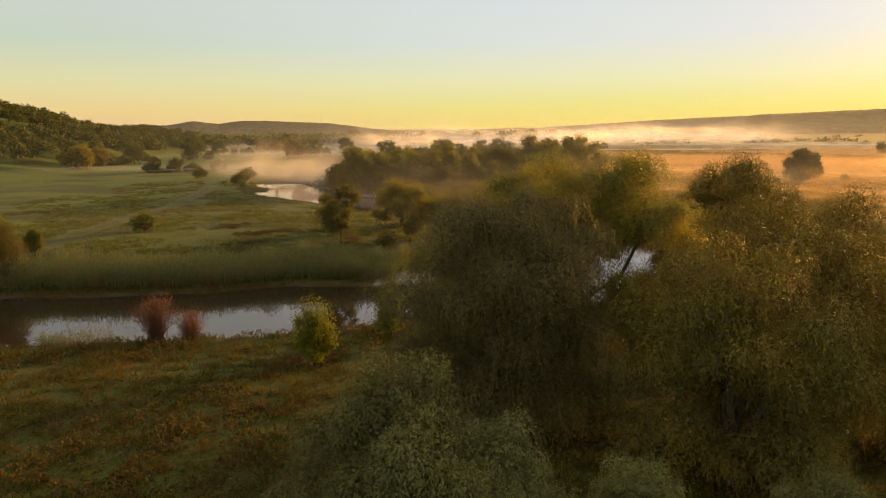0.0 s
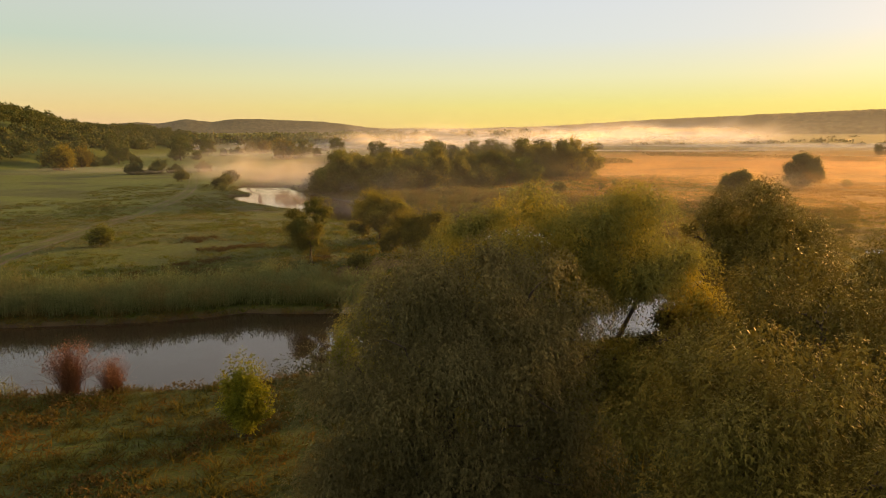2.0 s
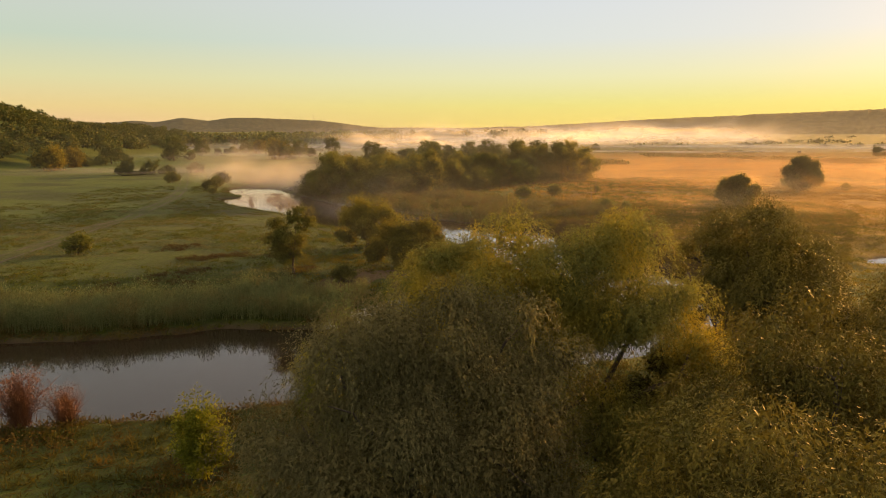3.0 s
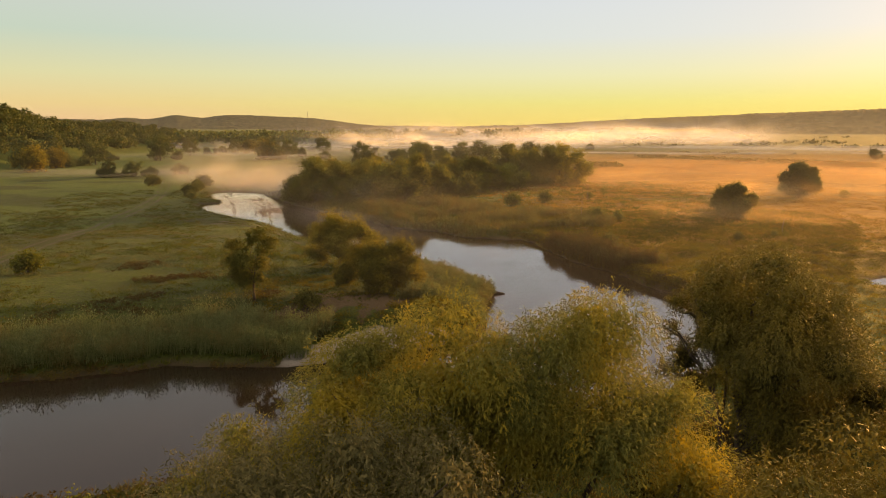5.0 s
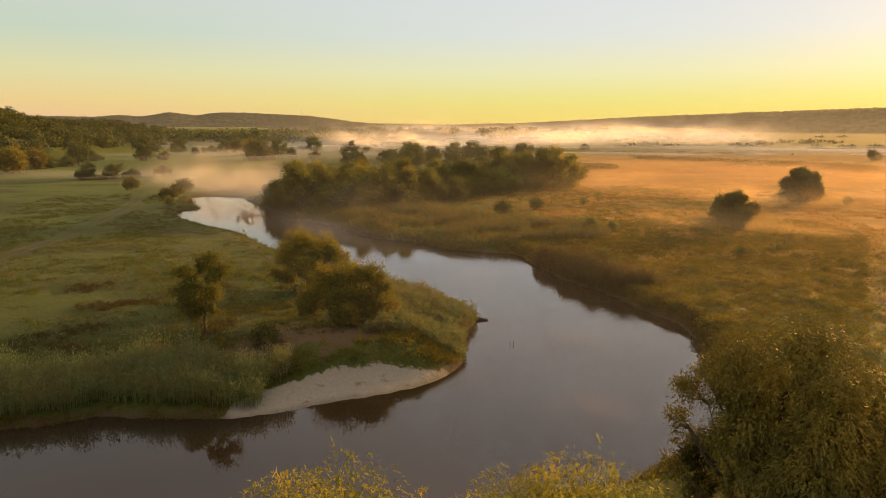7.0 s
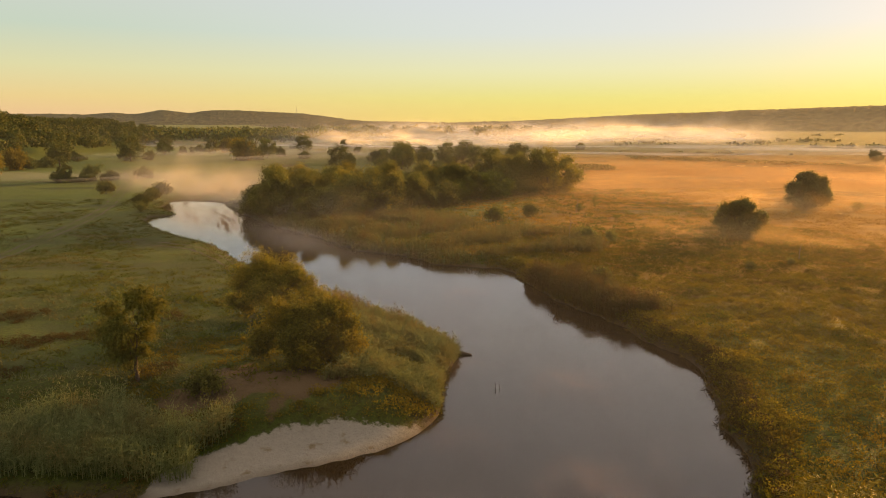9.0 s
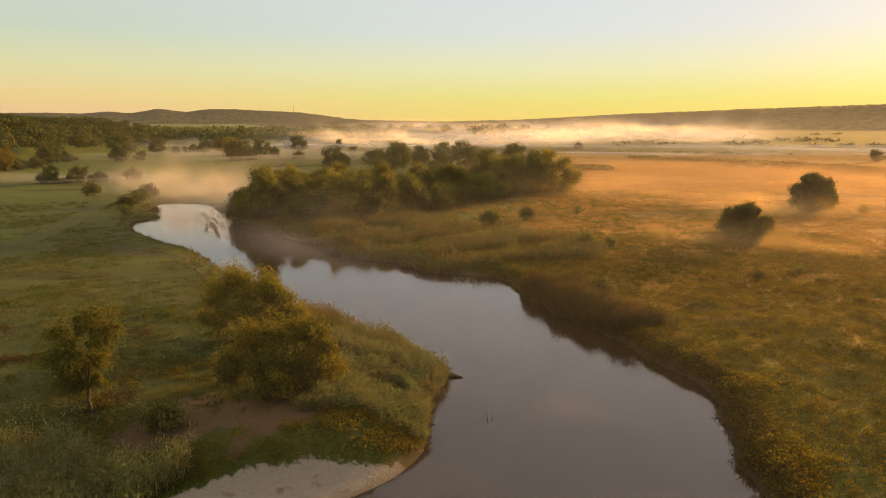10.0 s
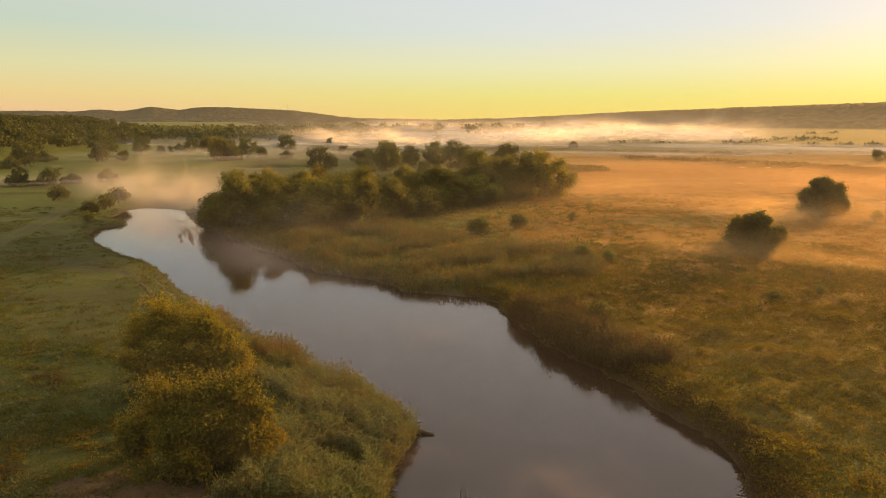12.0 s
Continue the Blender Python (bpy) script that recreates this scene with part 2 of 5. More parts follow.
HERB = leaf_material("herb_leaves", (0.086, 0.082, 0.010), (0.172, 0.152, 0.017), (0.21, 0.14, 0.019), 0.16, 0.50, 0.8)
BANKWEED = leaf_material("bank_weeds", (0.046, 0.036, 0.012), (0.098, 0.070, 0.022), (0.09, 0.08, 0.02), 0.2, 0.34, 0.8)
RUTS = bark_material("rutted_earth", (0.016, 0.014, 0.008), (0.042, 0.034, 0.020))
BARK = bark_material("willow_bark", (0.022, 0.017, 0.013), (0.065, 0.052, 0.040))
DEADWOOD = bark_material("dead_wood", (0.07, 0.055, 0.042), (0.17, 0.14, 0.11))
GROUND = ground_material()
WATER = water_material()
FARHILL = wood_hill_material("far_wooded_hill", (0.030, 0.038, 0.022), (0.080, 0.085, 0.045))
STEEL = bark_material("weathered_steel", (0.16, 0.15, 0.15), (0.24, 0.23, 0.22))
MIST_LOW = mist_material("low_mist", 0.68, 0.020, (0.82, 0.85, 0.90), (0.20, 0.64))
MIST_RISING = mist_material("rising_mist", 0.17, 0.055, (0.82, 0.80, 0.82), (0.25, 0.75))
# the gold of the low sun is put into the colour of these two
MIST_GOLD = mist_material("gold_tinted_mist", 0.28, 0.030, (0.97, 0.70, 0.36), (0.20, 0.75))
MIST_VEIL = mist_material("gold_tinted_veil", 0.44, 0.012, (0.97, 0.64, 0.28), (-0.05, 0.75))
MIST_PALE = mist_material("pale_mist", 0.36, 0.016, (0.86, 0.80, 0.72), (0.20, 0.75))
MIST_WATER = mist_material("river_breath", 0.26, 0.15, (0.92, 0.70, 0.58), (0.52, 0.82))
MIST_GREY = mist_material("grey_mist", 0.50, 0.020, (0.76, 0.80, 0.86), (0.20, 0.68))
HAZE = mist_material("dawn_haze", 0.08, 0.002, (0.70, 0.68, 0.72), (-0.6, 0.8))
HAZE_THIN = mist_material("thin_dawn_haze", 0.032, 0.02, (0.70, 0.76, 0.84), (-0.6, 0.8))


# ---------------------------------------------------------------- tools for meshes
def mesh_of(name, verts, faces, material, smooth=False, layers=None):
    """A mesh from an array of corners and an array of faces (all with the same number of corners)."""
    me = bpy.data.meshes.new(name)
    verts, faces = np.asarray(verts, np.float32), np.asarray(faces, np.int32)
    n, k = faces.shape
    me.vertices.add(len(verts))
    me.vertices.foreach_set("co", verts.ravel())
    me.loops.add(n * k)
    me.loops.foreach_set("vertex_index", faces.ravel())
    me.polygons.add(n)
    me.polygons.foreach_set("loop_start", np.arange(0, n * k, k, dtype=np.int32))
    me.polygons.foreach_set("use_smooth", np.full(n, smooth))
    me.update(calc_edges=True)
    for key, values in (layers or {}).items():
        me.attributes.new(key, "FLOAT", "POINT").data.foreach_set("value", np.asarray(values, np.float32))
    me.materials.append(material)
    return me


def piece(name, me, parent, label=""):
    """One mesh object under a thing."""
    ob = new(name, me)
    ob.parent = parent
    return tagged(ob, label)


def noise2(x, y, scale, seed=0, octaves=4):
    """Smooth value noise, 0 to 1, for arrays."""
    x, y = np.asarray(x, float) / scale, np.asarray(y, float) / scale
    total, weight, amp = 0.0, 0.0, 1.0
    for o in range(octaves):
        i, j = np.floor(x).astype(np.int64), np.floor(y).astype(np.int64)
        u, v = x - i, y - j
        u, v = u * u * (3 - 2 * u), v * v * (3 - 2 * v)

        def lattice(a, b):
            h = (a * 374761393 + b * 668265263 + (seed + o) * 362437) & 0x7FFFFFFF
            h = ((h ^ (h >> 13)) * 1274126177) & 0x7FFFFFFF
            return ((h ^ (h >> 16)) & 0xFFFF) / 65535.0

        near = lattice(i, j) * (1 - u) + lattice(i + 1, j) * u
        away = lattice(i, j + 1) * (1 - u) + lattice(i + 1, j + 1) * u
        total, weight = total + amp * (near * (1 - v) + away * v), weight + amp
        x, y, amp = x * 2.03, y * 2.03, amp * 0.5
    return total / weight


def step(lo, hi, v):
    t = np.clip((np.asarray(v, float) - lo) / (hi - lo), 0, 1)
    return t * t * (3 - 2 * t)


def rounded(points, per=5, closed=False):
    """A smooth line through the points."""
    p = np.array(points, float)
    if closed:
        p = np.vstack([p[-1], p, p[:2]])
    else:
        p = np.vstack([2 * p[0] - p[1], p, 2 * p[-1] - p[-2]])
    out = []
    for a, b, c, d in zip(p[:-3], p[1:-2], p[2:-1], p[3:]):
        for t in np.arange(per) / per:
            out.append(0.5 * (2 * b + (c - a) * t + (2 * a - 5 * b + 4 * c - d) * t * t + (3 * b - a - 3 * c + d) * t**3))
    if not closed:
        out.append(p[-2])
    return np.array(out)


def from_line(x, y, line, closed=False):
    """The distance of points from a line."""
    a = line if closed else line[:-1]
    b = np.roll(line, -1, 0) if closed else line[1:]
    best = np.full(np.shape(x), 1e9)
    for (ax, ay), (bx, by) in zip(a, b):
        dx, dy = bx - ax, by - ay
        t = np.clip(((x - ax) * dx + (y - ay) * dy) / (dx * dx + dy * dy + 1e-9), 0, 1)
        best = np.minimum(best, (x - ax - t * dx) ** 2 + (y - ay - t * dy) ** 2)
    return np.sqrt(best)


def inside(x, y, line):
    odd = np.zeros(np.shape(x), bool)
    for (ax, ay), (bx, by) in zip(line, np.roll(line, -1, 0)):
        if ay != by:
            odd ^= ((ay > y) != (by > y)) & (x < (bx - ax) * (y - ay) / (by - ay) + ax)
    return odd


# ---------------------------------------------------------------- the lie of the land
# the river comes from the far left, rounds the spit and turns away to the left along the near bank
BANK_WEST = [(-47, 175), (-46, 162), (-42, 156.5), (-39.5, 150), (-43, 148.5), (-38.3, 138), (-32.5, 131), (-25.5, 123), (-20.4, 115.8),
             (-15.4, 107.4), (-11.7, 102.6), (-7.4, 96.2), (-3.8, 91.6), (-0.4, 88.3), (3.2, 83.4), (6.2, 79.4), (9.4, 74.6), (8.3, 70), (8.1, 66)]
BANK_SAND = [(7.7, 63.1), (6.1, 60.3), (3.3, 58.4), (-0.1, 57), (-3.6, 55.2), (-7, 55), (-11.4, 55.2), (-16, 54), (-22, 52.6), (-30, 52), (-40, 50), (-70, 44)]
BANK_NEAR = [(-70, 31), (-40, 34.3), (-24, 36.6), (-16, 37.9), (-10, 38.9), (-5, 40.3), (0, 42), (5, 44.4), (10, 46), (15, 48)]
BANK_EAST = [(20, 51), (22.9, 57), (24.6, 64.6), (25.8, 69.4), (25.5, 74), (24, 78.4), (21.8, 84), (20.2, 88), (18.6, 92), (17.8, 97.6), (16, 102.4),
             (12.6, 104.8), (8.8, 105.8), (5.2, 110.4), (1.4, 113), (-2.6, 115.6), (-8, 124), (-14.4, 132.4), (-18, 137), (-25.6, 149), (-32, 161), (-37, 171)]
SANDY = rounded([(8.2, 67)] + BANK_SAND[:5], 4)
RIVER = rounded(BANK_WEST + BANK_SAND + BANK_NEAR + BANK_EAST, 4, True)
POND = rounded([(46, 77.2), (49, 76), (56, 76), (62, 78), (54, 80.5), (48, 79.4)], 4, True)
FARPOND = rounded([(-60, 286), (-46, 281), (-36, 283), (-22, 288), (-38, 291), (-50, 292)], 4, True)
TRACK = rounded([(-36, 58), (-38.6, 68), (-40, 80), (-42, 92), (-44.5, 108), (-47.5, 126), (-50.5, 143), (-56, 162), (-66, 190), (-78, 222), (-96, 262)], 5)
SIDETRACK = rounded([(-9.5, 90), (-13.2, 98.5), (-16, 104), (-21, 111.5), (-26, 116), (-36, 121), (-48, 128)], 5)


def water_gap(x, y):
    """Metres from the water's edge: above 0 on land, below 0 in the water."""
    best = np.full(np.shape(x), 1e9)
    for line in (RIVER, POND, FARPOND):
        d = from_line(x, y, line, True)
        d = np.where(inside(x, y, line), -d, d)
        best = np.minimum(best, d)
    # the grown-over banks are ragged, the sandy one is smooth
    ragged = np.maximum(np.maximum(step(10, 15, x), step(74, 80, y)), step(-7, -12, x))
    return best + 1.6 * ragged * (noise2(x, y, 2.6, 19, 3) - 0.5) * step(4, 1, np.abs(best))


def hill(x, y):
    """The wooded hill to the left of the valley."""
    foot = -138 - 0.10 * (y - 200) + 22 * (noise2(y, 0 * y, 90, 3, 2) - 0.5)
    rise = step(0, 70, foot - x)
    along = 0.36 + 0.64 * step(480, 210, y)
    return rise * (25 * along + 9 * (noise2(x, y, 140, 5, 3) - 0.5)) * step(60, 170, y)


def sand_bar(x, y, soft=0.5):
    """1 on the crescent of sand that the river has laid along the inside of its bend."""
    wide = 3.1 * np.clip(1 - ((x + 0.9) / 8.4) ** 2, 0, 1)
    return step(soft, -soft, from_line(x, y, SANDY) - wide) * (wide > 0) * step(54, 55, y)


def worn(x, y):
    """1 on the trodden earth between the lone tree and the spit."""
    spot = np.exp(-(((x + 3.0) / 8.0) ** 2 + ((y - 64.0) / 3.8) ** 2))
    return step(0.42, 0.80, spot + 0.9 * (noise2(x, y, 2.0, 25, 4) - 0.5))


def land(x, y, gap=None):
    """The height of the ground."""
    x, y = np.asarray(x, float), np.asarray(y, float)
    gap = water_gap(x, y) if gap is None else gap
    top = 2.0 - 1.3 * step(72, 118, y) - 0.6 * step(25, 36, y) * step(52, 44, y) + 0.3 * step(36, 20, y)
    top = top - 1.0 * step(13, 19, x) * step(46, 56, y) * step(116, 80, y)
    top = top + 0.5 * (noise2(x, y, 14, 11, 3) - 0.5) * step(1, 8, gap) + 0.16 * (noise2(x, y, 2.2, 13, 2) - 0.5)
    top = top + 0.85 * (noise2(x, y, 2.8, 17, 2) - 0.5) * step(16, 24, x) * step(1, 4, gap) * (0.3 + 0.7 * step(105, 85, y))
    bar = sand_bar(x, y, 1.5)
    top = top * (1 - bar) + 0.34 * bar
    steep = 3.2 - 1.4 * step(50, 40, y) - 2.1 * step(14, 20, x) * step(44, 50, y) + 3.6 * step(-8, 0, x) * step(13, 11, x) * step(64, 70, y) * step(100, 92, y) + 6.0 * step(36, 42, x) * step(66, 72, y) * step(92, 84, y) + 8.0 * step(0, -6, x) * step(46, 51, y) * step(70, 62, y)
    bank = top * np.clip(gap / steep, 0, 1) ** 0.8
    flat = np.where(gap > 0, bank, np.maximum(-1.8, 0.5 * gap))
    ruts = np.minimum(np.abs(from_line(x, y, TRACK) - 0.85), np.abs(from_line(x, y, SIDETRACK) - 0.85))
    flat = flat - 0.12 * np.exp(-(ruts / 0.3) ** 2) * step(0, 4, gap)
    return flat + hill(x, y)


def lines(stops):
    """Grid lines that lie closer where the ground is near: (from, to, pace) stretches."""
    out = [np.arange(a, b, p) for a, b, p in stops]
    return np.concatenate(out + [[stops[-1][1]]])


def grid(xs, ys):
    gx, gy = np.meshgrid(xs, ys)
    n, m = len(xs), len(ys)
    i = (np.arange(m - 1)[:, None] * n + np.arange(n - 1)).ravel()
    return gx.ravel(), gy.ravel(), np.stack([i, i + 1, i + n + 1, i + n], 1)


def build_ground():
    xs = lines([(-4400, -600, 190), (-600, -140, 23), (-140, -52, 2.2), (-52, 66, 0.7), (66, 150, 2.8), (150, 600, 30), (600, 4400, 190)])
    ys = lines([(-900, -60, 120), (-60, 6, 6), (6, 126, 0.7), (126, 200, 1.4), (200, 300, 4), (300, 700, 25), (700, 4400, 185)])
    x, y, faces = grid(xs, ys)
    gap = water_gap(x, y)
    z = land(x, y, gap)
    sand = step(0.15, 0.95, sand_bar(x, y, 1.1) + 0.3 * (noise2(x, y, 2.6, 21, 3) - 0.5)) * step(-2.2, -0.2, gap)
    bare = 0.8 * worn(x, y)
    mown = step(-34, -46, x + 0.06 * y + 8 * (noise2(x, y, 20, 27, 3) - 0.5)) * step(60, 75, y) * 0.8
    # where the ground takes the painted orange glow, right of the river
    glow_tint = step(14, 34, x - 0.10 * (y - 110)) * step(60, 112, y + 16 * (noise2(x, y, 18, 29, 3) - 0.5)) * step(420, 250, y)
    # dark flood hollows and smaller patches of the left meadow, streaks in the right
    dark_turf = 0.85 * step(0.54, 0.70, noise2(x + 0.3 * y, 2.6 * y, 22, 33, 4)) * step(3, 9, gap) * step(8, -8, x) * step(56, 66, y) * step(300, 220, y)
    dark_turf = np.maximum(dark_turf, 0.6 * step(0.50, 0.66, noise2(x + 0.5 * y, 2.2 * y, 7, 39, 4)) * step(2, 6, gap) * step(6, -8, x) * step(58, 68, y) * step(220, 150, y))
    dark_turf = np.maximum(dark_turf, 0.8 * step(0.55, 0.70, noise2(0.35 * x, 1.8 * y, 22, 37, 4)) * step(30, 45, x) * step(130, 150, y))
    # broken dark patches over the ground of the near bank
    dark_turf = np.maximum(dark_turf, 0.55 * step(46, 40, y) * step(0.3, 0.6, noise2(x, y, 5, 35, 3)))
    mud = np.maximum(step(0.9, -0.2, gap - 0.3) * (1 - sand) + 0.5 * sand * step(0.75, 0.15, gap), 0.12 * step(2.2, 0.8, np.minimum(from_line(x, y, TRACK), from_line(x, y, SIDETRACK))) * (1 - bare))
    me = mesh_of("ground", np.stack([x, y, z], 1), faces, GROUND, True, {"sand": sand, "bare": bare, "mown": mown, "mud": mud, "dark_turf": dark_turf, "glow_tint": glow_tint})
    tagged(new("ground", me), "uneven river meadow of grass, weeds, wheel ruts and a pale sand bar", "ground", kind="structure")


def build_track():
    """Wheel ruts worn into the meadow: two strips of bare earth a car's width apart."""
    for line in (TRACK, SIDETRACK):
        dense = rounded(line, 6)
        way = np.gradient(dense, axis=0)
        way = way / np.linalg.norm(way, axis=1, keepdims=True)
        side = np.stack([-way[:, 1], way[:, 0]], 1)
        base = tagged(new("track"), "pair of dark wheel ruts worn into the grass", "track", kind="structure")
        for s in (-0.85, 0.85):
            k = np.arange(len(dense))
            half = 0.06 + 0.17 * noise2(k * 0.35, k * 0.0 + s, 2.0, 43, 3)
            mid = dense + side * s + side * (0.3 * (noise2(k * 0.2, k * 0.0, 1.5, 47, 2) - 0.5))[:, None]
            left, right = mid + side * half[:, None], mid - side * half[:, None]
            p = np.concatenate([left, right])
            z = land(p[:, 0], p[:, 1]) + 0.07
            n = len(dense)
            i = np.arange(n - 1)
            i = i[noise2(i * 0.3, i * 0.0 + s, 3.0, 49, 2) > 0.22]
            piece("rut", mesh_of("rut", np.column_stack([p, z]), np.stack([i, i + 1, i + 1 + n, i + n], 1), RUTS, True), base)


def build_water():
    for name, xs, ys, label in (("water", (-75, 32), (30, 180), "still brown-grey river reflecting the dawn sky"),
                                ("pond", (40, 66), (73, 84), "small pool in the meadow reflecting the sky"),
                                ("pond", (-64, -18), (278, 295), "small far pool shining between the trees")):
        x, y, faces = grid(np.linspace(*xs, 24), np.linspace(*ys, 30))
        tagged(new(name, mesh_of(name, np.stack([x, y, 0 * x], 1), faces, WATER, True)), label, "water", kind="structure")


build_ground()
build_track()
build_water()


def ridge(name, label, profile, far, deep, seed, lump):
    """A long wooded ridge: profile gives (bearing in degrees, height), far its distance."""
    b = np.linspace(profile[0][0], profile[-1][0], 520)
    h = np.interp(b, [p[0] for p in profile], [p[1] for p in profile])
    rows, v = 14, []
    for r in range(rows):
        d = far + deep * r / (rows - 1)
        up = math.sin(min(1.0, r / (rows - 5)) * math.pi / 2) ** 0.8
        x, y = d * np.sin(np.radians(b)), d * np.cos(np.radians(b))
        z = h * up + lump * (noise2(b * 60, b * 0 + r * 14, 5, seed, 3) - 0.4) * (0.3 + up) * (h > 2)
        v.append(np.stack([x, y, z - 2 * (r == 0)], 1))
    i = (np.arange(rows - 1)[:, None] * 520 + np.arange(519)).ravel()
    me = mesh_of(name, np.concatenate(v), np.stack([i, i + 1, i + 521, i + 520], 1), FARHILL, True)
    tagged(new(name, me), label, "hill", kind="structure")


ridge("hill_range", "distant rounded wooded hills in dawn haze",
      [(-60, 40), (-42, 34), (-31, 36), (-28, 38), (-25.6, 36), (-24, 42), (-22.5, 37), (-20.5, 50), (-18.6, 41), (-17, 50), (-15, 49), (-12, 44), (-10, 40), (-8.5, 33), (-6.6, 22), (-5, 17), (0, 13)],
      1900, 420, 31, 5)
ridge("plateau", "long flat-topped forested ridge in orange haze",
      [(3, 10), (6, 15), (9, 19), (12, 23), (16, 29), (20, 33), (25, 38), (30, 42), (36, 47), (48, 54), (70, 56)], 1350, 300, 37, 4.5)
ridge("far_woodland", "low far woodland along the horizon", [(-14, 9), (-9, 14), (-3, 15), (2, 13), (5, 15), (9, 14), (14, 11)], 1250, 160, 41, 6)


# ---------------------------------------------------------------- plants
def unit(v):
    return v / np.maximum(np.linalg.norm(v, axis=-1, keepdims=True), 1e-9)


def blades(at, way, length, width, rng, bend=0.0, facing=None):
    """Pointed leaves: an array of corners and one of faces. facing: roughly where their flat sides look."""
    n = len(at)
    way = unit(way)
    side = unit(np.cross(way, rng.normal(size=(n, 3)) if facing is None else facing))
    length, width = np.broadcast_to(length, n)[:, None], np.broadcast_to(width, n)[:, None]
    sag = np.array([0, 0, -1.0]) * bend * length
    foot = at + way * length * 0.2
    v = np.stack([foot + side * width * 0.55, at + way * length + sag, foot - side * width * 0.55], 1).reshape(-1, 3)
    return v, np.arange(3 * n).reshape(-1, 3)


def join(*sets):
    v, f, k = [], [], 0
    for a, b in sets:
        v.append(a)
        f.append(b + k)
        k += len(a)
    return np.concatenate(v), np.concatenate(f)


def on_lobes(lobes, n, rng, lo=0.75, hi=1.0, under=-0.5):
    """Points in the outer part of rounded lobes (x, y, z, radius, height factor), and the ways out of them."""
    lobes = np.array(lobes, float)
    pick = rng.choice(len(lobes), n, p=lobes[:, 3] ** 2 / (lobes[:, 3] ** 2).sum())
    way = unit(rng.normal(size=(n, 3)))
    way[:, 2] = np.where(way[:, 2] < under, -way[:, 2], way[:, 2])
    b = lobes[pick]
    bump = 0.72 + 0.52 * noise2(way[:, 0] * 3 + pick * 7.7, way[:, 1] * 3 + way[:, 2] * 2.3, 1.0, 51, 3)
    r = b[:, 3:4] * rng.uniform(lo, hi, (n, 1)) * bump[:, None]
    return b[:, :3] + way * r * np.stack([np.ones(n), np.ones(n), b[:, 4]], 1), way


def clumpy(lobes, n, rng, share=0.46, core=0.74):
    """Breaks rounded lobes into a core and smaller bulges on their outsides."""
    out = []
    for x, y, z, r, f in lobes:
        out.append((x, y, z, r * core, f))
        for _ in range(n):
            w = unit(rng.normal(size=3) + (0, 0, 0.25))
            s = r * share * rng.uniform(0.75, 1.2)
            out.append((x + w[0] * (r - s * 0.6), y + w[1] * (r - s * 0.6), z + w[2] * (r * f - s * 0.6), s, rng.uniform(0.8, 1.1)))
    return out


def willow_crown(lobes, strands, per, rng, leaf=(0.12, 0.026), drop=0.9, gaps=0.30):
    """Hanging switches set with narrow leaves, over a darker inside."""
    lobes = clumpy(lobes, 8, rng, 0.46, 0.64)
    at, way = on_lobes(lobes, strands, rng, 0.70, 1.0, -0.35)
    open_ = noise2(at[:, 0] * 1.1 + 3.1 * at[:, 2], at[:, 1] * 1.1 + 1.7 * at[:, 2], 1.5, 57, 3) > gaps
    at, way = at[open_], way[open_]
    strands = len(at)
    out = unit(way * (1, 1, 0.35) + (0, 0, 0.25))
    long = rng.uniform(0.5, 1.0, strands) * drop
    s = (np.arange(per) + 0.5) / per
    pos = at[:, None] + out[:, None] * (long[:, None] * (0.5 * s))[..., None] + np.array([0, 0, -1.0]) * (long[:, None] * 0.85 * s**1.7)[..., None]
    pos = pos + rng.normal(size=pos.shape) * 0.035
    run = unit(out[:, None] * 0.55 + np.array([0, 0, -1.0]) * (1.45 * s)[None, :, None])
    n = strands * per
    run = unit(run + 0.5 * rng.normal(size=run.shape)).reshape(n, 3)
    face = np.repeat(way, per, 0) + 0.4 * rng.normal(size=(n, 3))
    outer = blades(pos.reshape(n, 3), run, leaf[0] * rng.uniform(0.7, 1.3, n), leaf[1] * rng.uniform(0.8, 1.3, n), rng, 0.1, face)
    k = strands * 2
    c, w = on_lobes(lobes, k, rng, 0.30, 0.64, -1)
    inner = blades(c, rng.normal(size=(k, 3)) * (1, 1, 0.6) - (0, 0, 0.8), leaf[0] * 1.8, leaf[1] * 2.8, rng)
    return join(outer, inner)


def leafy_crown(lobes, clumps, per, rng, leaf=(0.2, 0.12), spread=0.35, bulges=6):
    """Bunches of broad leaves, over a darker inside."""
    size = max(b[3] for b in lobes)
    lobes = clumpy(lobes, bulges, rng) if bulges else lobes
    at, way = on_lobes(lobes, clumps, rng, 0.66, 1.06, -0.6)
    open_ = noise2((at[:, 0] * 1.1 + 3.1 * at[:, 2]) / size, (at[:, 1] * 1.1 + 1.7 * at[:, 2]) / size, 0.9, 59, 3) > (0.32 if bulges else 0.0)
    at, way = at[open_], way[open_]
    n = len(at) * per
    pos = np.repeat(at, per, 0) + rng.normal(size=(n, 3)) * spread
    out = np.repeat(way, per, 0)
    run = unit(0.3 * out + rng.normal(size=(n, 3)))
    outer = blades(pos, run, leaf[0] * rng.uniform(0.7, 1.3, n), leaf[1] * rng.uniform(0.7, 1.3, n), rng, 0.15, out + 0.45 * rng.normal(size=(n, 3)))
    k = max(8, n // 3)
    c, w = on_lobes(lobes, k, rng, 0.3, 0.74, -1)
    inner = blades(c, rng.normal(size=(k, 3)), leaf[0] * 1.6, leaf[1] * 1.6, rng)
    return join(outer, inner)


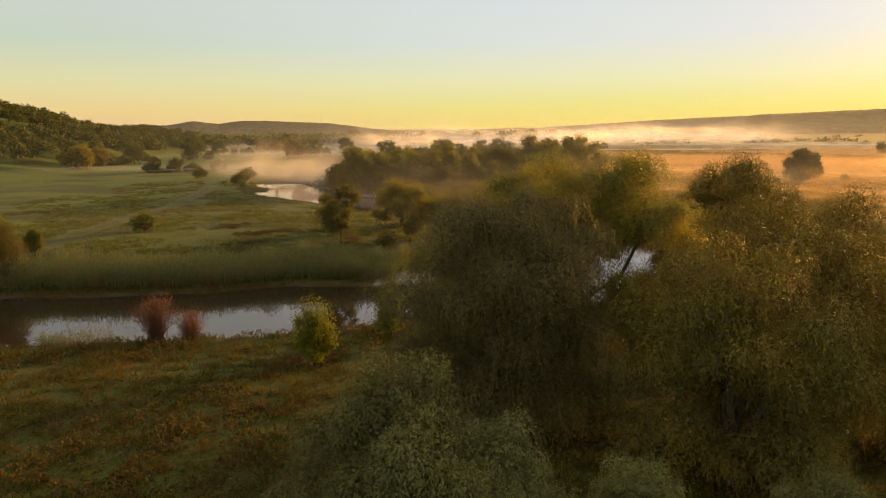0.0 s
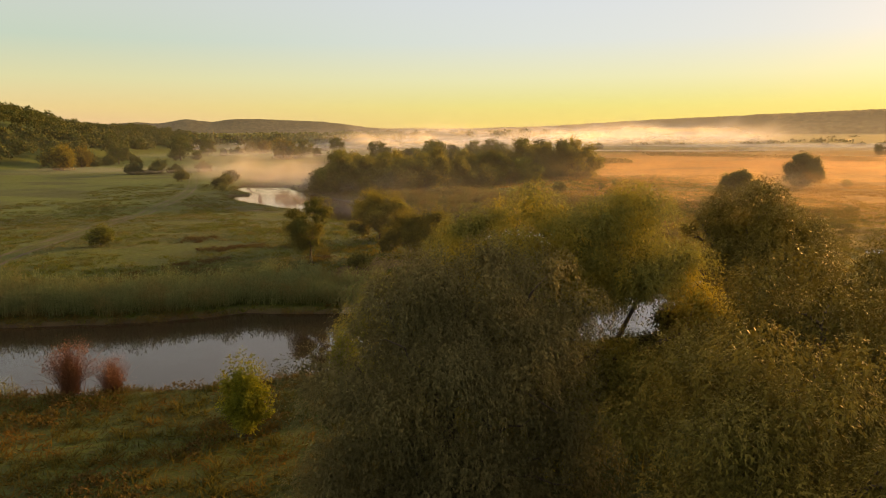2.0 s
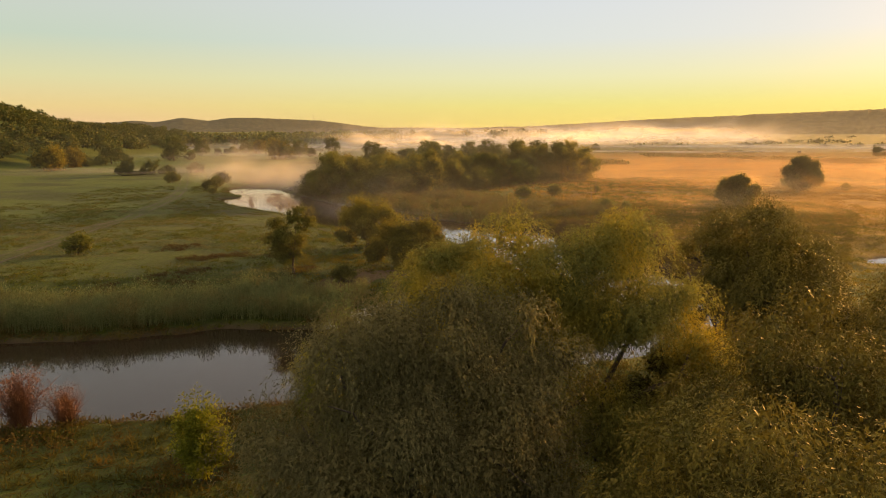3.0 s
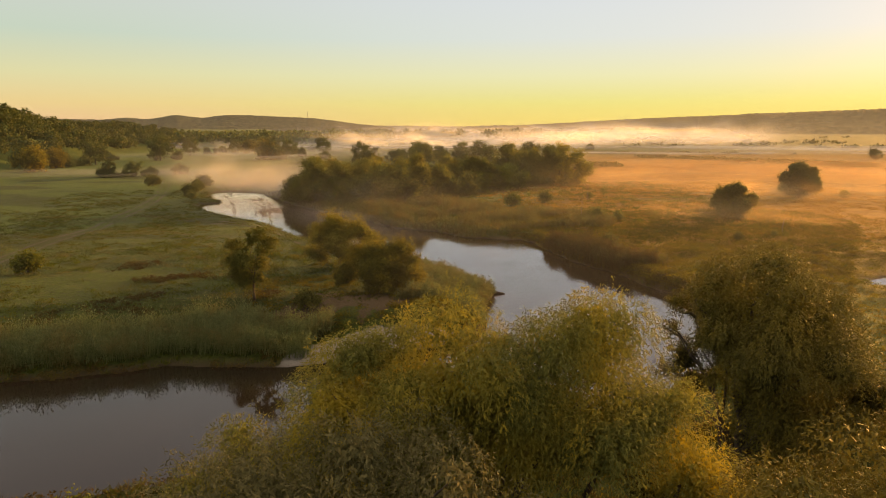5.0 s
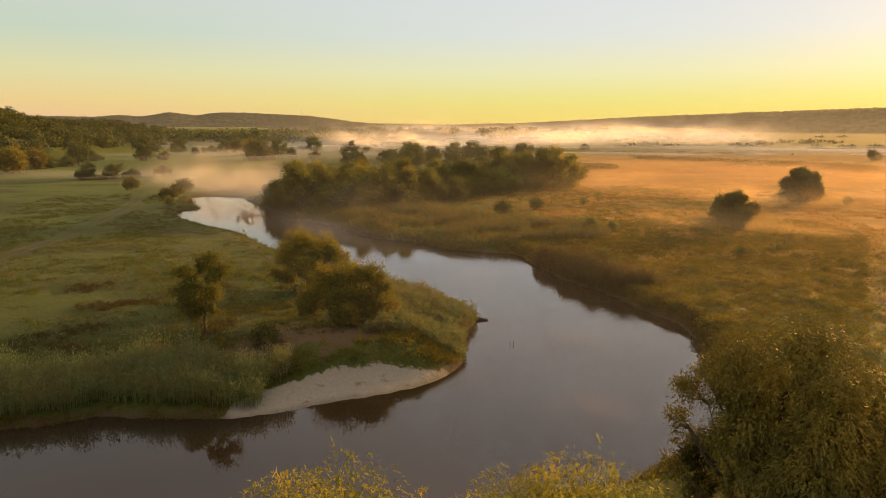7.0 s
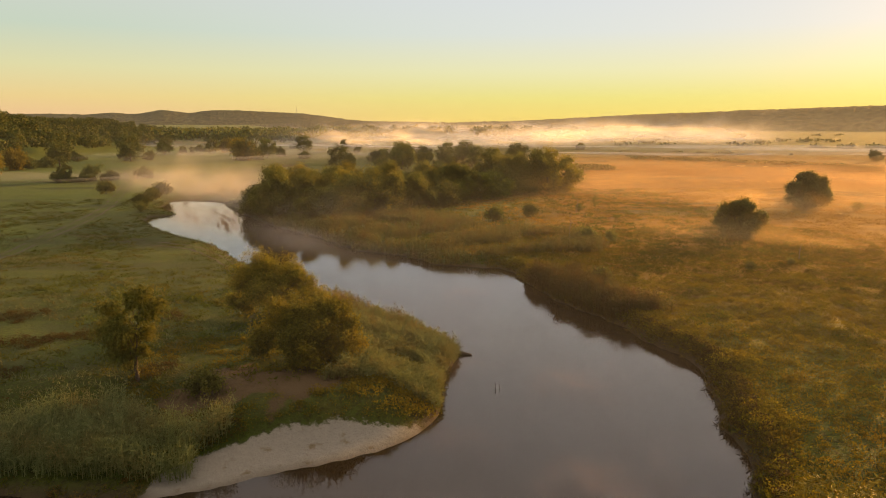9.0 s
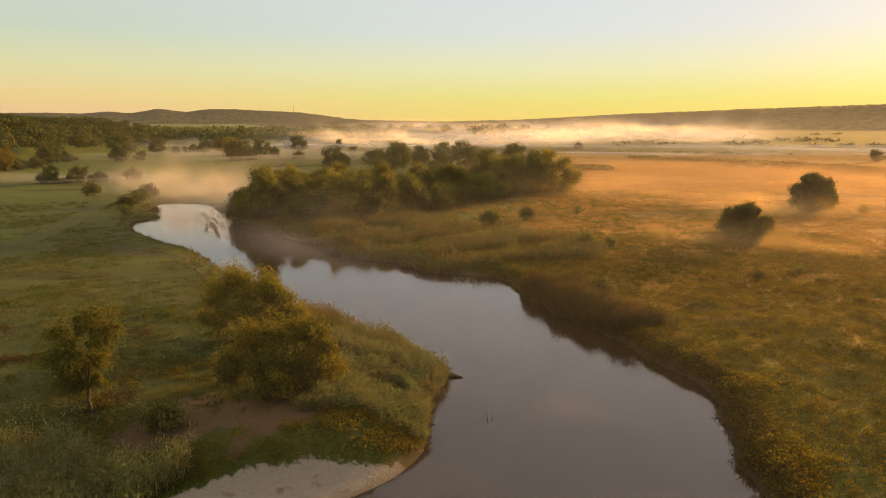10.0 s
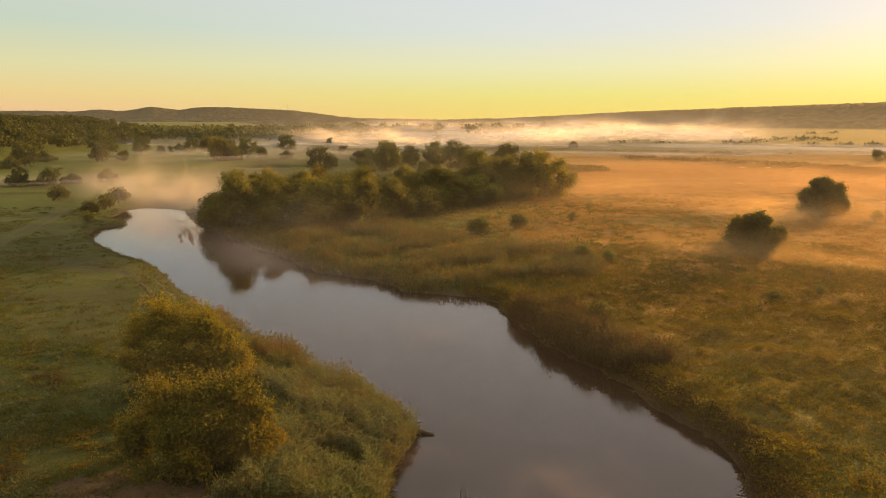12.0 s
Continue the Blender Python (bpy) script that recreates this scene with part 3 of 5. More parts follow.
def stem(path, radii, sides=7):
    """A tapered round stem along a line of points."""
    p = np.array(path, float)
    ways = unit(np.gradient(p, axis=0))
    v = []
    for q, w, r in zip(p, ways, radii):
        a = unit(np.cross(w, (0.31, 0.95, 0.05)))
        b = np.cross(w, a)
        ang = np.arange(sides) * 2 * np.pi / sides
        v.append(q + r * (np.cos(ang)[:, None] * a + np.sin(ang)[:, None] * b))
    k = len(p)
    f = [(i * sides + j, i * sides + (j + 1) % sides, (i + 1) * sides + (j + 1) % sides, (i + 1) * sides + j) for i in range(k - 1) for j in range(sides)]
    tip = [((k - 1) * sides + j, (k - 1) * sides + (j + 1) % sides, (k - 1) * sides + (j + 2) % sides, (k - 1) * sides + (j + 3) % sides) for j in range(0, sides - 3, 2)]
    return np.concatenate(v), np.array(f + tip)


def limb_line(a, b, rng, sway=0.09, k=7):
    a, b = np.array(a, float), np.array(b, float)
    t = np.linspace(0, 1, k)[:, None]
    line = a + (b - a) * t
    line[:, 2] += (np.linalg.norm(b - a) * 0.10) * np.sin(t[:, 0] * np.pi)
    line[1:] += rng.normal(size=(k - 1, 3)) * sway * np.linalg.norm(b - a) * 0.3
    return line


def tree(name, lobes, crown, leaves, label, category, rng, trunk=0.22, fork=0.35, forks=None, bark=None, group=""):
    """A tree at the origin: trunk, limbs that reach into the lobes, and the crown. fork: the height of the fork, as a share of the crown's middle."""
    bark = bark or BARK
    base = new(name)
    base.empty_display_size = 0.3
    tagged(base, label, category, group)
    lobes_a = np.array(lobes, float)
    mid = (lobes_a[:, :3] * lobes_a[:, 3:4]).sum(0) / lobes_a[:, 3].sum()
    top = np.array([mid[0] * 0.35, mid[1] * 0.35, mid[2] * fork])
    line = limb_line((0, 0, -0.3), top, rng, 0.08, 6)
    v, f = stem(line, np.linspace(trunk * 1.35, trunk * 0.85, 6), 9)
    piece("trunk", mesh_of("trunk", v, f, bark, True), base)
    for b in lobes_a[np.argsort(-lobes_a[:, 3])][: forks or len(lobes)]:
        line = limb_line(top - (0, 0, 0.1), b[:3] + (0, 0, 0.25 * b[3]), rng)
        slim = min(1.0, max(0.25, b[3] / 1.5))
        v, f = stem(line, np.linspace(trunk * 0.62 * slim, trunk * 0.08 * slim, len(line)), 6)
        limb = piece("limb", mesh_of("limb", v, f, bark, True), base)
        for _ in range(2):
            q = line[rng.integers(3, 6)]
            v, f = stem(limb_line(q, b[:3] + rng.normal(size=3) * b[3] * 0.30, rng, 0.1, 5), np.linspace(trunk * 0.22, trunk * 0.04, 5), 5)
            piece("branch", mesh_of("branch", v, f, bark, True), limb)
    v, f = crown
    piece("crown", mesh_of("crown", v, f, leaves), base)
    return base


def stand(thing, x, y, turn=0.0, size=1.0, sink=0.0):
    """Puts a thing on the ground."""
    thing.matrix_basis = pose(x, y, float(land(x, y)) - sink, 0, 0, turn) @ Matrix.Scale(size, 4)
    return thing


def again(thing, x, y, turn=0.0, size=1.0, sink=0.0):
    return copy_thing(thing, pose(x, y, float(land(x, y)) - sink, 0, 0, turn) @ Matrix.Scale(size, 4))


def sprays(lobes, count, rng, lean=0.5, long=0.5, leaf=(0.15, 0.04)):
    """Longer twigs with leaves that break the outline of a crown."""
    at, way = on_lobes(lobes, count, rng, 0.76, 0.92, 0.0)
    per = 9
    s = (np.arange(per) + 0.5) / per
    run = unit(way + (0, 0, lean))
    pos = at[:, None] + run[:, None] * (s * long)[None, :, None] + rng.normal(size=(count, per, 3)) * 0.06
    n = count * per
    return blades(pos.reshape(n, 3), unit(np.repeat(run, per, 0) + 0.8 * rng.normal(size=(n, 3))), *leaf, rng, 0.1)


# --- the willows of the near bank, each lobe as (x, y, z, radius, height factor) from the foot of its tree
W_BIG = [(-2.0, 0.4, 6.9, 1.6, 1.0), (-0.4, 0.3, 7.3, 2.0, 1.0), (1.6, 0.6, 6.4, 1.6, 1.0), (2.9, 0.4, 7.3, 2.0, 0.95), (-0.2, 0.4, 2.4, 2.2, 1.0), (-4.0, 0.8, 3.0, 1.8, 1.0),
         (-4.3, 0.4, 5.0, 1.6, 1.0), (-3.1, 0.3, 5.7, 1.7, 1.0), (2.7, -0.5, 3.0, 2.0, 1.0), (4.3, 0.2, 6.3, 1.4, 0.9), (5.2, 0.0, 5.0, 1.3, 1.0), (1.4, 2.0, 5.6, 1.8, 1.0),
         (-0.9, 0.2, 5.0, 2.2, 1.0), (0.6, 0.2, 6.2, 1.6, 1.0), (-1.9, 0.5, 4.0, 2.0, 1.0)]
W_FRONT = [(-2.7, -0.8, 1.6, 1.6, 0.9), (-1.6, -0.6, 6.2, 1.8, 1.0), (0.2, 0.2, 6.4, 1.8, 1.0), (1.7, 0.6, 6.2, 1.8, 1.0), (-2.6, -0.3, 4.4, 1.8, 1.0), (-0.8, -1.0, 4.4, 2.0, 1.0), (1.4, -0.6, 4.2, 2.0, 1.0), (-2.4, 0.0, 2.4, 1.8, 1.0),
           (0.0, -0.8, 2.2, 2.0, 1.0), (2.0, -0.3, 2.2, 1.8, 1.0), (-1.2, -0.4, 1.2, 1.7, 0.9), (1.2, -0.6, 1.2, 1.7, 0.9)]
W_EAST = [(0.6, 0, 7.4, 2.1, 1.0), (0.0, 0.4, 5.6, 1.4, 1.0), (2.4, 0.4, 6.3, 2.1, 1.0), (1.2, -1.8, 5.2, 2.1, 1.0), (0.4, 1.3, 6.0, 1.4, 1.0), (3.2, -1.4, 4.0, 2.1, 1.0), (1.2, -0.8, 2.6, 2.2, 1.0),
          (2.8, 0.8, 2.2, 2.2, 1.0)]
W_ROUND = [(0, 0, 6.3, 2.1, 1.0), (-1.7, 0.3, 4.7, 2.0, 1.0), (1.7, -0.3, 4.9, 2.1, 1.0), (0.2, -1.6, 3.9, 2.1, 1.0), (0.2, 1.6, 4.6, 2.0, 1.0), (-0.8, -0.6, 1.9, 2.2, 1.0), (1.2, 0.4, 1.8, 2.2, 1.0), (0.3, -1.3, 1.2, 1.8, 0.9), (-1.5, 0.6, 1.1, 1.7, 0.9)]
W_LOW = [(0, 0, 4.9, 1.25, 1.0), (-0.8, 0.1, 3.9, 1.3, 1.0), (0.8, 0.1, 3.8, 1.35, 1.0), (0, -0.7, 3.2, 1.4, 1.0), (0, 0.6, 3.4, 1.4, 1.0), (-1.2, 0, 2.1, 1.5, 1.0), (1.2, 0, 2.2, 1.5, 1.0), (0, 0, 1.2, 1.6, 1.0)]


W_ENDS = [(-1.5, 1.6, 7.0, 0.55, 0.8), (-1.9, 1.4, 6.3, 0.5, 0.8), (-1.3, 1.5, 5.5, 0.6, 0.8), (-1.8, 1.4, 4.6, 0.6, 0.8), (-1.0, 1.7, 7.6, 0.5, 0.8), (-1.2, 1.2, 3.9, 0.6, 0.8)]


def mistletoe(parent, places, rng):
    for x, y, z, r in places:
        v, f = leafy_crown([(x, y, z, r, 1.0)], 150, 6, rng, (0.16, 0.07), 0.10, 0)
        piece("mistletoe", mesh_of("mistletoe", v, f, MISTLE), parent, "dark round mistletoe clump")


def build_willows():
    rng = np.random.default_rng(11)
    big = tree("willow_tree", W_BIG, join(willow_crown(W_BIG, 28000, 10, rng, (0.108, 0.023), 1.2, 0.26), sprays(W_BIG, 650, rng, 0.9, 0.45, (0.10, 0.024))), WILLOW,
               "tall bushy crack willow with grey-green drooping leaves on the river bank", "tree", rng, 0.24, 0.3)
    mistletoe(big, [(4.4, 0.9, 4.9, 0.45), (3.5, 0.3, 4.2, 0.4), (4.6, -0.2, 3.6, 0.38), (2.6, 1.0, 3.2, 0.42)], rng)
    stand(big, 5.0, 27.0, 0, 1.0)
    front = tree("willow_tree", W_FRONT, join(willow_crown(W_FRONT, 17000, 10, rng, (0.10, 0.021), 1.3, 0.26), sprays(W_FRONT, 260, rng, 0.6, 0.5, (0.10, 0.024))), GREYLEAF,
                 "bushy grey-green willow standing before a taller one", "tree", rng, 0.26, 0.3)
    stand(front, 2.6, 23.2, 0, 1.0)
    east = tree("willow_tree", W_EAST + W_ENDS, join(willow_crown(W_EAST, 16000, 9, rng), sprays(W_EAST, 300, rng), leafy_crown(W_ENDS, 520, 7, rng, (0.12, 0.034), 0.10, 3)), SHADED_WILLOW,
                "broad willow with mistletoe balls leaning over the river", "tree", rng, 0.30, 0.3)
    mistletoe(east, [(-1.2, 1.5, 5.0, 0.30), (-0.9, 1.4, 4.2, 0.28), (0.2, -2.0, 5.6, 0.36), (2.2, -2.2, 6.0, 0.38), (3.6, -2.0, 5.0, 0.40)], rng)
    stand(east, 15.0, 36.5, 0, 1.0)
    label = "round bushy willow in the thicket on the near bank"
    round_one = tree("willow_tree", W_ROUND, join(willow_crown(W_ROUND, 10500, 9, rng, (0.11, 0.024)), sprays(W_ROUND, 140, rng, 0.5, 0.4, (0.10, 0.024))), SHADED_WILLOW, label, "tree", rng, 0.24, 0.3, group="willow thicket")
    stand(round_one, 11.4, 23.2, 20, 1.0)
    again(round_one, 8.9, 19.3, 140, 0.92)
    looser = tree("willow_tree", W_ROUND, willow_crown(W_ROUND, 10000, 9, rng, (0.105, 0.025), 0.9, 0.2), SHADED_WILLOW, label, "tree", rng, 0.24, 0.3, 4, group="willow thicket")
    stand(looser, 17.5, 28.5, 250, 0.95)
    for x, y, turn, size in ((15.5, 20.5, 75, 1.0), (18.6, 40.2, 310, 0.7), (21.5, 43.5, 60, 0.55)):
        again(looser, x, y, turn, size)
    again(looser, -35.5, 54.8, 160, 0.62)["label"] = "loose willow at the water's edge beyond the reeds"
    low = tree("sallow_bush", W_LOW, join(willow_crown(W_LOW, 9000, 7, rng, (0.085, 0.024), 0.4, 0.2), sprays(W_LOW, 300, rng, 0.8, 0.35, (0.07, 0.02))), SALLOW,
               "dense rounded sallow bush with soft green leaves", "bush", rng, 0.14, 0.3, group="sallow bushes")
    stand(low, -0.2, 13.6, 0, 0.98)
    for x, y, turn, size in ((0.6, 12.5, 100, 0.88), (1.8, 13.4, 30, 0.80), (4.6, 14.2, 200, 0.62), (8.0, 13.2, 290, 0.62)):
        again(low, x, y, turn, size)


build_willows()


# --- bushes and single trees by the water
def build_singles():
    rng = np.random.default_rng(23)
    lobes = [(0, 0, 2.3, 0.45, 1.7), (-0.5, 0.1, 1.7, 0.45, 1.7), (0.45, 0.1, 1.9, 0.45, 1.6), (0.1, -0.3, 1.2, 0.6, 1.4), (-0.4, 0.1, 0.8, 0.6, 1.2), (0.5, 0.2, 0.9, 0.55, 1.2)]
    yellow = tree("alder_shrub", lobes, join(leafy_crown(lobes, 700, 9, rng, (0.11, 0.07), 0.10), sprays(lobes, 260, rng, 2.6, 0.7, (0.12, 0.06))), FRESH,
                  "upright yellow-green shrub in the rough grass of the bank", "bush", rng, 0.06, 0.3)
    stand(yellow, -5.4, 31.0, 0, 0.95)
    again(yellow, -2.4, 36.5, 120, 1.0)["label"] = "small yellow-green shrub under the willow"
    again(yellow, 1.2, 37.5, 40, 0.9)["label"] = "small yellow-green shrub under the willow"
    # a russet bush: many fine twigs
    base = tagged(new("russet_bush"), "reddish-brown bush of fine bare twigs at the water's edge", "bush")
    n = 420
    twigs = []
    for _ in range(n):
        a = rng.uniform(0, 2 * np.pi)
        tilt = abs(rng.normal(0, 0.42))
        tip = np.array([math.cos(a) * math.sin(tilt), math.sin(a) * math.sin(tilt), math.cos(tilt)]) * rng.uniform(1.2, 2.2)
        line = limb_line(rng.normal(size=3) * (0.15, 0.15, 0.0), tip, rng, 0.15, 4)
        twigs.append(stem(line, np.linspace(0.012, 0.003, 4), 4))
    v, f = join(*twigs)
    piece("twig_mass", mesh_of("twig_mass", v, f, RUSTY), base)
    v, f = leafy_crown([(0, 0, 1.5, 0.95, 0.95), (-0.4, 0, 1.0, 0.8, 0.9), (0.5, 0, 0.9, 0.7, 0.9)], 230, 4, rng, (0.10, 0.035), 0.16)
    piece("crown", mesh_of("crown", v, f, RUSTY), base)
    stand(base, -15.1, 36.4, 0, 1.1)
    again(base, -13.3, 36.7, 130, 0.72)
    # the lone tree on the left bank
    lobes = [(0.7, 0, 4.5, 0.8, 0.8), (1.3, 0.1, 4.0, 0.6, 0.8), (-0.2, 0.2, 4.2, 0.75, 0.9), (-0.9, 0.2, 3.5, 0.8, 1.0), (0.7, -0.1, 3.4, 0.7, 0.9), (-0.4, -0.5, 2.8, 0.8, 1.1), (-1.3, 0, 2.5, 0.75, 1.2),
             (-0.9, 0.3, 1.7, 0.8, 1.2), (0.5, 0.4, 2.5, 0.6, 1.0), (-0.3, 0.1, 1.3, 0.7, 1.0), (0.5, 0.0, 1.5, 0.5, 1.0)]
    lone = tree("willow_tree", lobes, join(willow_crown(lobes, 3400, 8, rng, (0.12, 0.038), 0.9, 0.42), sprays(lobes, 160, rng, 0.4)), BROAD,
                "lone small willow with a loose drooping grey-green crown", "tree", rng, 0.085, 0.5)
    stand(lone, -9.5, 64.4, 0, 1.12)
    # two on the spit
    lobes = [(-0.4, 0, 3.9, 1.3, 0.9), (-1.7, 0, 2.7, 1.2, 0.9), (1.2, 0.2, 3.4, 1.2, 0.9), (0.2, -0.8, 2.2, 1.4, 0.9), (2.4, 0.3, 2.4, 1.1, 0.9), (3.2, 0.2, 1.3, 1.1, 0.9), (-1.9, 0.3, 1.1, 1.1, 0.9), (0.8, 0.2, 0.9, 1.4, 0.9)]
    spit = tree("alder_tree", lobes, join(leafy_crown(lobes, 3000, 10, rng, (0.14, 0.085), 0.16), sprays(lobes, 420, rng, 1.2, 0.6, (0.14, 0.07))), YELLOW,
                "bushy dark alder on the grassy spit", "tree", rng, 0.16, 0.35)
    stand(spit, -4.9, 77.2, 0, 1.05)
    lobes = [(-0.4, 0, 3.1, 1.0, 1.0), (-2.6, 0.2, 0.9, 1.0, 0.9), (2.8, 0, 0.8, 1.0, 0.9), (0.2, -1.4, 0.8, 1.2, 0.9), (0.9, 0.1, 3.1, 0.9, 1.1), (-1.7, 0, 2.7, 1.0, 1.0), (2.0, 0.2, 2.9, 0.85, 1.2), (2.7, 0.1, 2.2, 0.7, 1.1), (0.4, -1.0, 2.0, 1.2, 0.9), (-0.9, -0.8, 1.5, 1.2, 0.9), (2.2, -0.3, 1.3, 1.1, 0.9),
             (-2.3, -0.1, 1.4, 1.0, 0.9), (0.6, 0, 1.2, 1.4, 0.9)]
    dense = tree("alder_bush", lobes, join(leafy_crown(lobes, 3600, 10, rng, (0.14, 0.09), 0.15), sprays(lobes, 600, rng, 2.0, 0.9, (0.14, 0.08))), YELLOW,
                 "dense leafy bush with yellowing tips beside the sand", "bush", rng, 0.12, 0.35)
    stand(dense, -0.3, 67.4, 0, 1.0)
    small = [(0, 0, 0.75, 0.62, 0.9), (0.35, 0.1, 0.5, 0.5, 0.9), (-0.35, 0, 0.5, 0.5, 0.9)]
    bush = tree("bush", small, leafy_crown(small, 170, 8, rng, (0.14, 0.09), 0.14), BROAD, "small round bush in the meadow", "bush", rng, 0.05, 0.3, group="meadow bushes")
    stand(bush, -5.2, 63.0, 0, 1.2)
    for x, y, turn, size in ((24.6, 143, 30, 1.5), (34.2, 148.5, 60, 0.9), (28.6, 117, 10, 1.3), (31.6, 116, 80, 1.1), (24.3, 91.5, 45, 1.3), (42.5, 99, 20, 0.7), (48, 101, 20, 0.55),
                             (-45.5, 151.5, 90, 1.2), (-49, 160, 10, 1.6), (-50, 168, 70, 1.8), (-52, 178, 0, 2.0),
                             (55, 128, 0, 1.0), (-66, 182, 45, 2.0), (84, 147, 15, 1.1)):
        again(bush, x, y, turn, size)
    bright = tree("bush", small, leafy_crown(small, 200, 8, rng, (0.15, 0.09), 0.16), FRESH, "yellow-green bush at the edge of the orange meadow", "bush", rng, 0.05, 0.3)
    stand(bright, 17.9, 138.5, 0, 1.9)
    again(bright, -33.0, 75.0, 60, 0.85)["label"] = "small yellow-green bush in the mown meadow"
    # two round trees in the misty field
    lobes = [(0.3, 0, 5.2, 1.3, 0.95), (-0.9, 0.2, 4.6, 1.3, 1.0), (-2.2, 0, 3.4, 1.4, 1.0), (1.8, 0, 4.2, 1.4, 1.0), (2.8, 0.3, 3.0, 1.2, 1.0), (0.2, -1.2, 3.2, 1.6, 1.0), (2.0, -0.6, 1.9, 1.4, 1.0), (-2.0, 0.2, 1.9, 1.5, 1.0), (0, 0.6, 1.6, 1.7, 1.0)]
    field = tree("oak_tree", lobes, join(leafy_crown(lobes, 2600, 8, rng, (0.26, 0.17), 0.22), sprays(lobes, 120, rng, 0.6)), BROAD,
                 "round dark broadleaved tree standing alone in the misty meadow", "tree", rng, 0.25, 0.3)
    stand(field, 76.5, 150, 0, 1.12)
    again(field, 50.6, 119.8, 130, 0.85, 0.5)["label"] = "low rounded tree in the orange misty meadow"
    # trees at the left end of the near reeds
    for x, y, turn, size in ((-38.8, 59.5, 70, 1.25), (-36.6, 61.0, 190, 0.9)):
        again(yellow, x, y, turn, size)["label"] = "loose yellow-green shrub above the reeds"
    # dead saplings
    for x, y, h in ((25.9, 115.5, 4.2), (33.5, 147, 3.0), (50.5, 104, 2.0)):
        dead = tagged(new("dead_sapling"), "thin bare dead sapling in the meadow", "sapling")
        v, f = stem(limb_line((0, 0, -0.2), (0.15, 0, h), rng, 0.05, 6), np.linspace(0.05, 0.012, 6), 6)
        piece("trunk", mesh_of("trunk", v, f, DEADWOOD, True), dead)
        for k in range(5):
            z = h * (0.4 + 0.11 * k)
            v, f = stem(limb_line((0.05, 0, z), (rng.uniform(-0.5, 0.5), rng.uniform(-0.4, 0.4), z + 0.45), rng, 0.2, 4), np.linspace(0.018, 0.005, 4), 4)
            piece("branch", mesh_of("branch", v, f, DEADWOOD), dead)
        stand(dead, x, y)
    # driftwood at the tip of the spit, and two sticks in the river
    log = tagged(new("driftwood"), "dark drifted log lying off the tip of the spit", "driftwood")
    v, f = stem([(-1.5, 0.35, 0.42), (-0.9, 0.2, 0.27), (-0.3, 0.02, 0.17), (0.3, -0.1, 0.10), (0.9, -0.28, 0.02)], (0.17, 0.16, 0.14, 0.12, 0.08), 8)
    piece("trunk", mesh_of("trunk", v, f, BARK, True), log)
    for a, b in (((-0.5, 0.1, 0.25), (0.3, 0.6, 0.4)), ((-0.2, 0, 0.2), (0.2, -0.6, 0.05))):
        v, f = stem(limb_line(a, b, rng, 0.1, 4), np.linspace(0.05, 0.02, 4), 5)
        piece("branch", mesh_of("branch", v, f, BARK, True), log)
    log.location = (9.6, 74.2, 0.0)
    for dx, h in ((0, 0.34), (0.28, 0.24)):
        stick = tagged(new("stick"), "thin stick standing in the river", "stick", "river sticks")
        v, f = stem(limb_line((0, 0, -1.9), (0.05, 0, h), rng, 0.02, 5), np.linspace(0.035, 0.02, 5), 6)
        piece("shaft", mesh_of("shaft", v, f, BARK, True), stick)
        stick.location = (11.6 + dx, 67.6, 0)


build_singles()


# --- the grove beyond the river, trees of the far meadows and the woods
def crown_kind(seed, tall, wide, clumps, per, leaf):
    rng = np.random.default_rng(seed)
    lobes = [(0, 0, tall * 0.84, wide * 0.30, 1.0)]
    for k in range(11):
        a = k * 2.4 + rng.uniform(-0.4, 0.4)
        h = 0.18 + 0.62 * (k + 0.5) / 11
        r = wide * rng.uniform(0.22, 0.52) * (1.15 - 0.6 * abs(h - 0.45))
        lobes.append((math.cos(a) * r, math.sin(a) * r, tall * h, wide * rng.uniform(0.20, 0.36), rng.uniform(0.8, 1.2)))
    return lobes, leafy_crown(lobes, clumps, per, rng, leaf, wide * 0.06, 3), rng


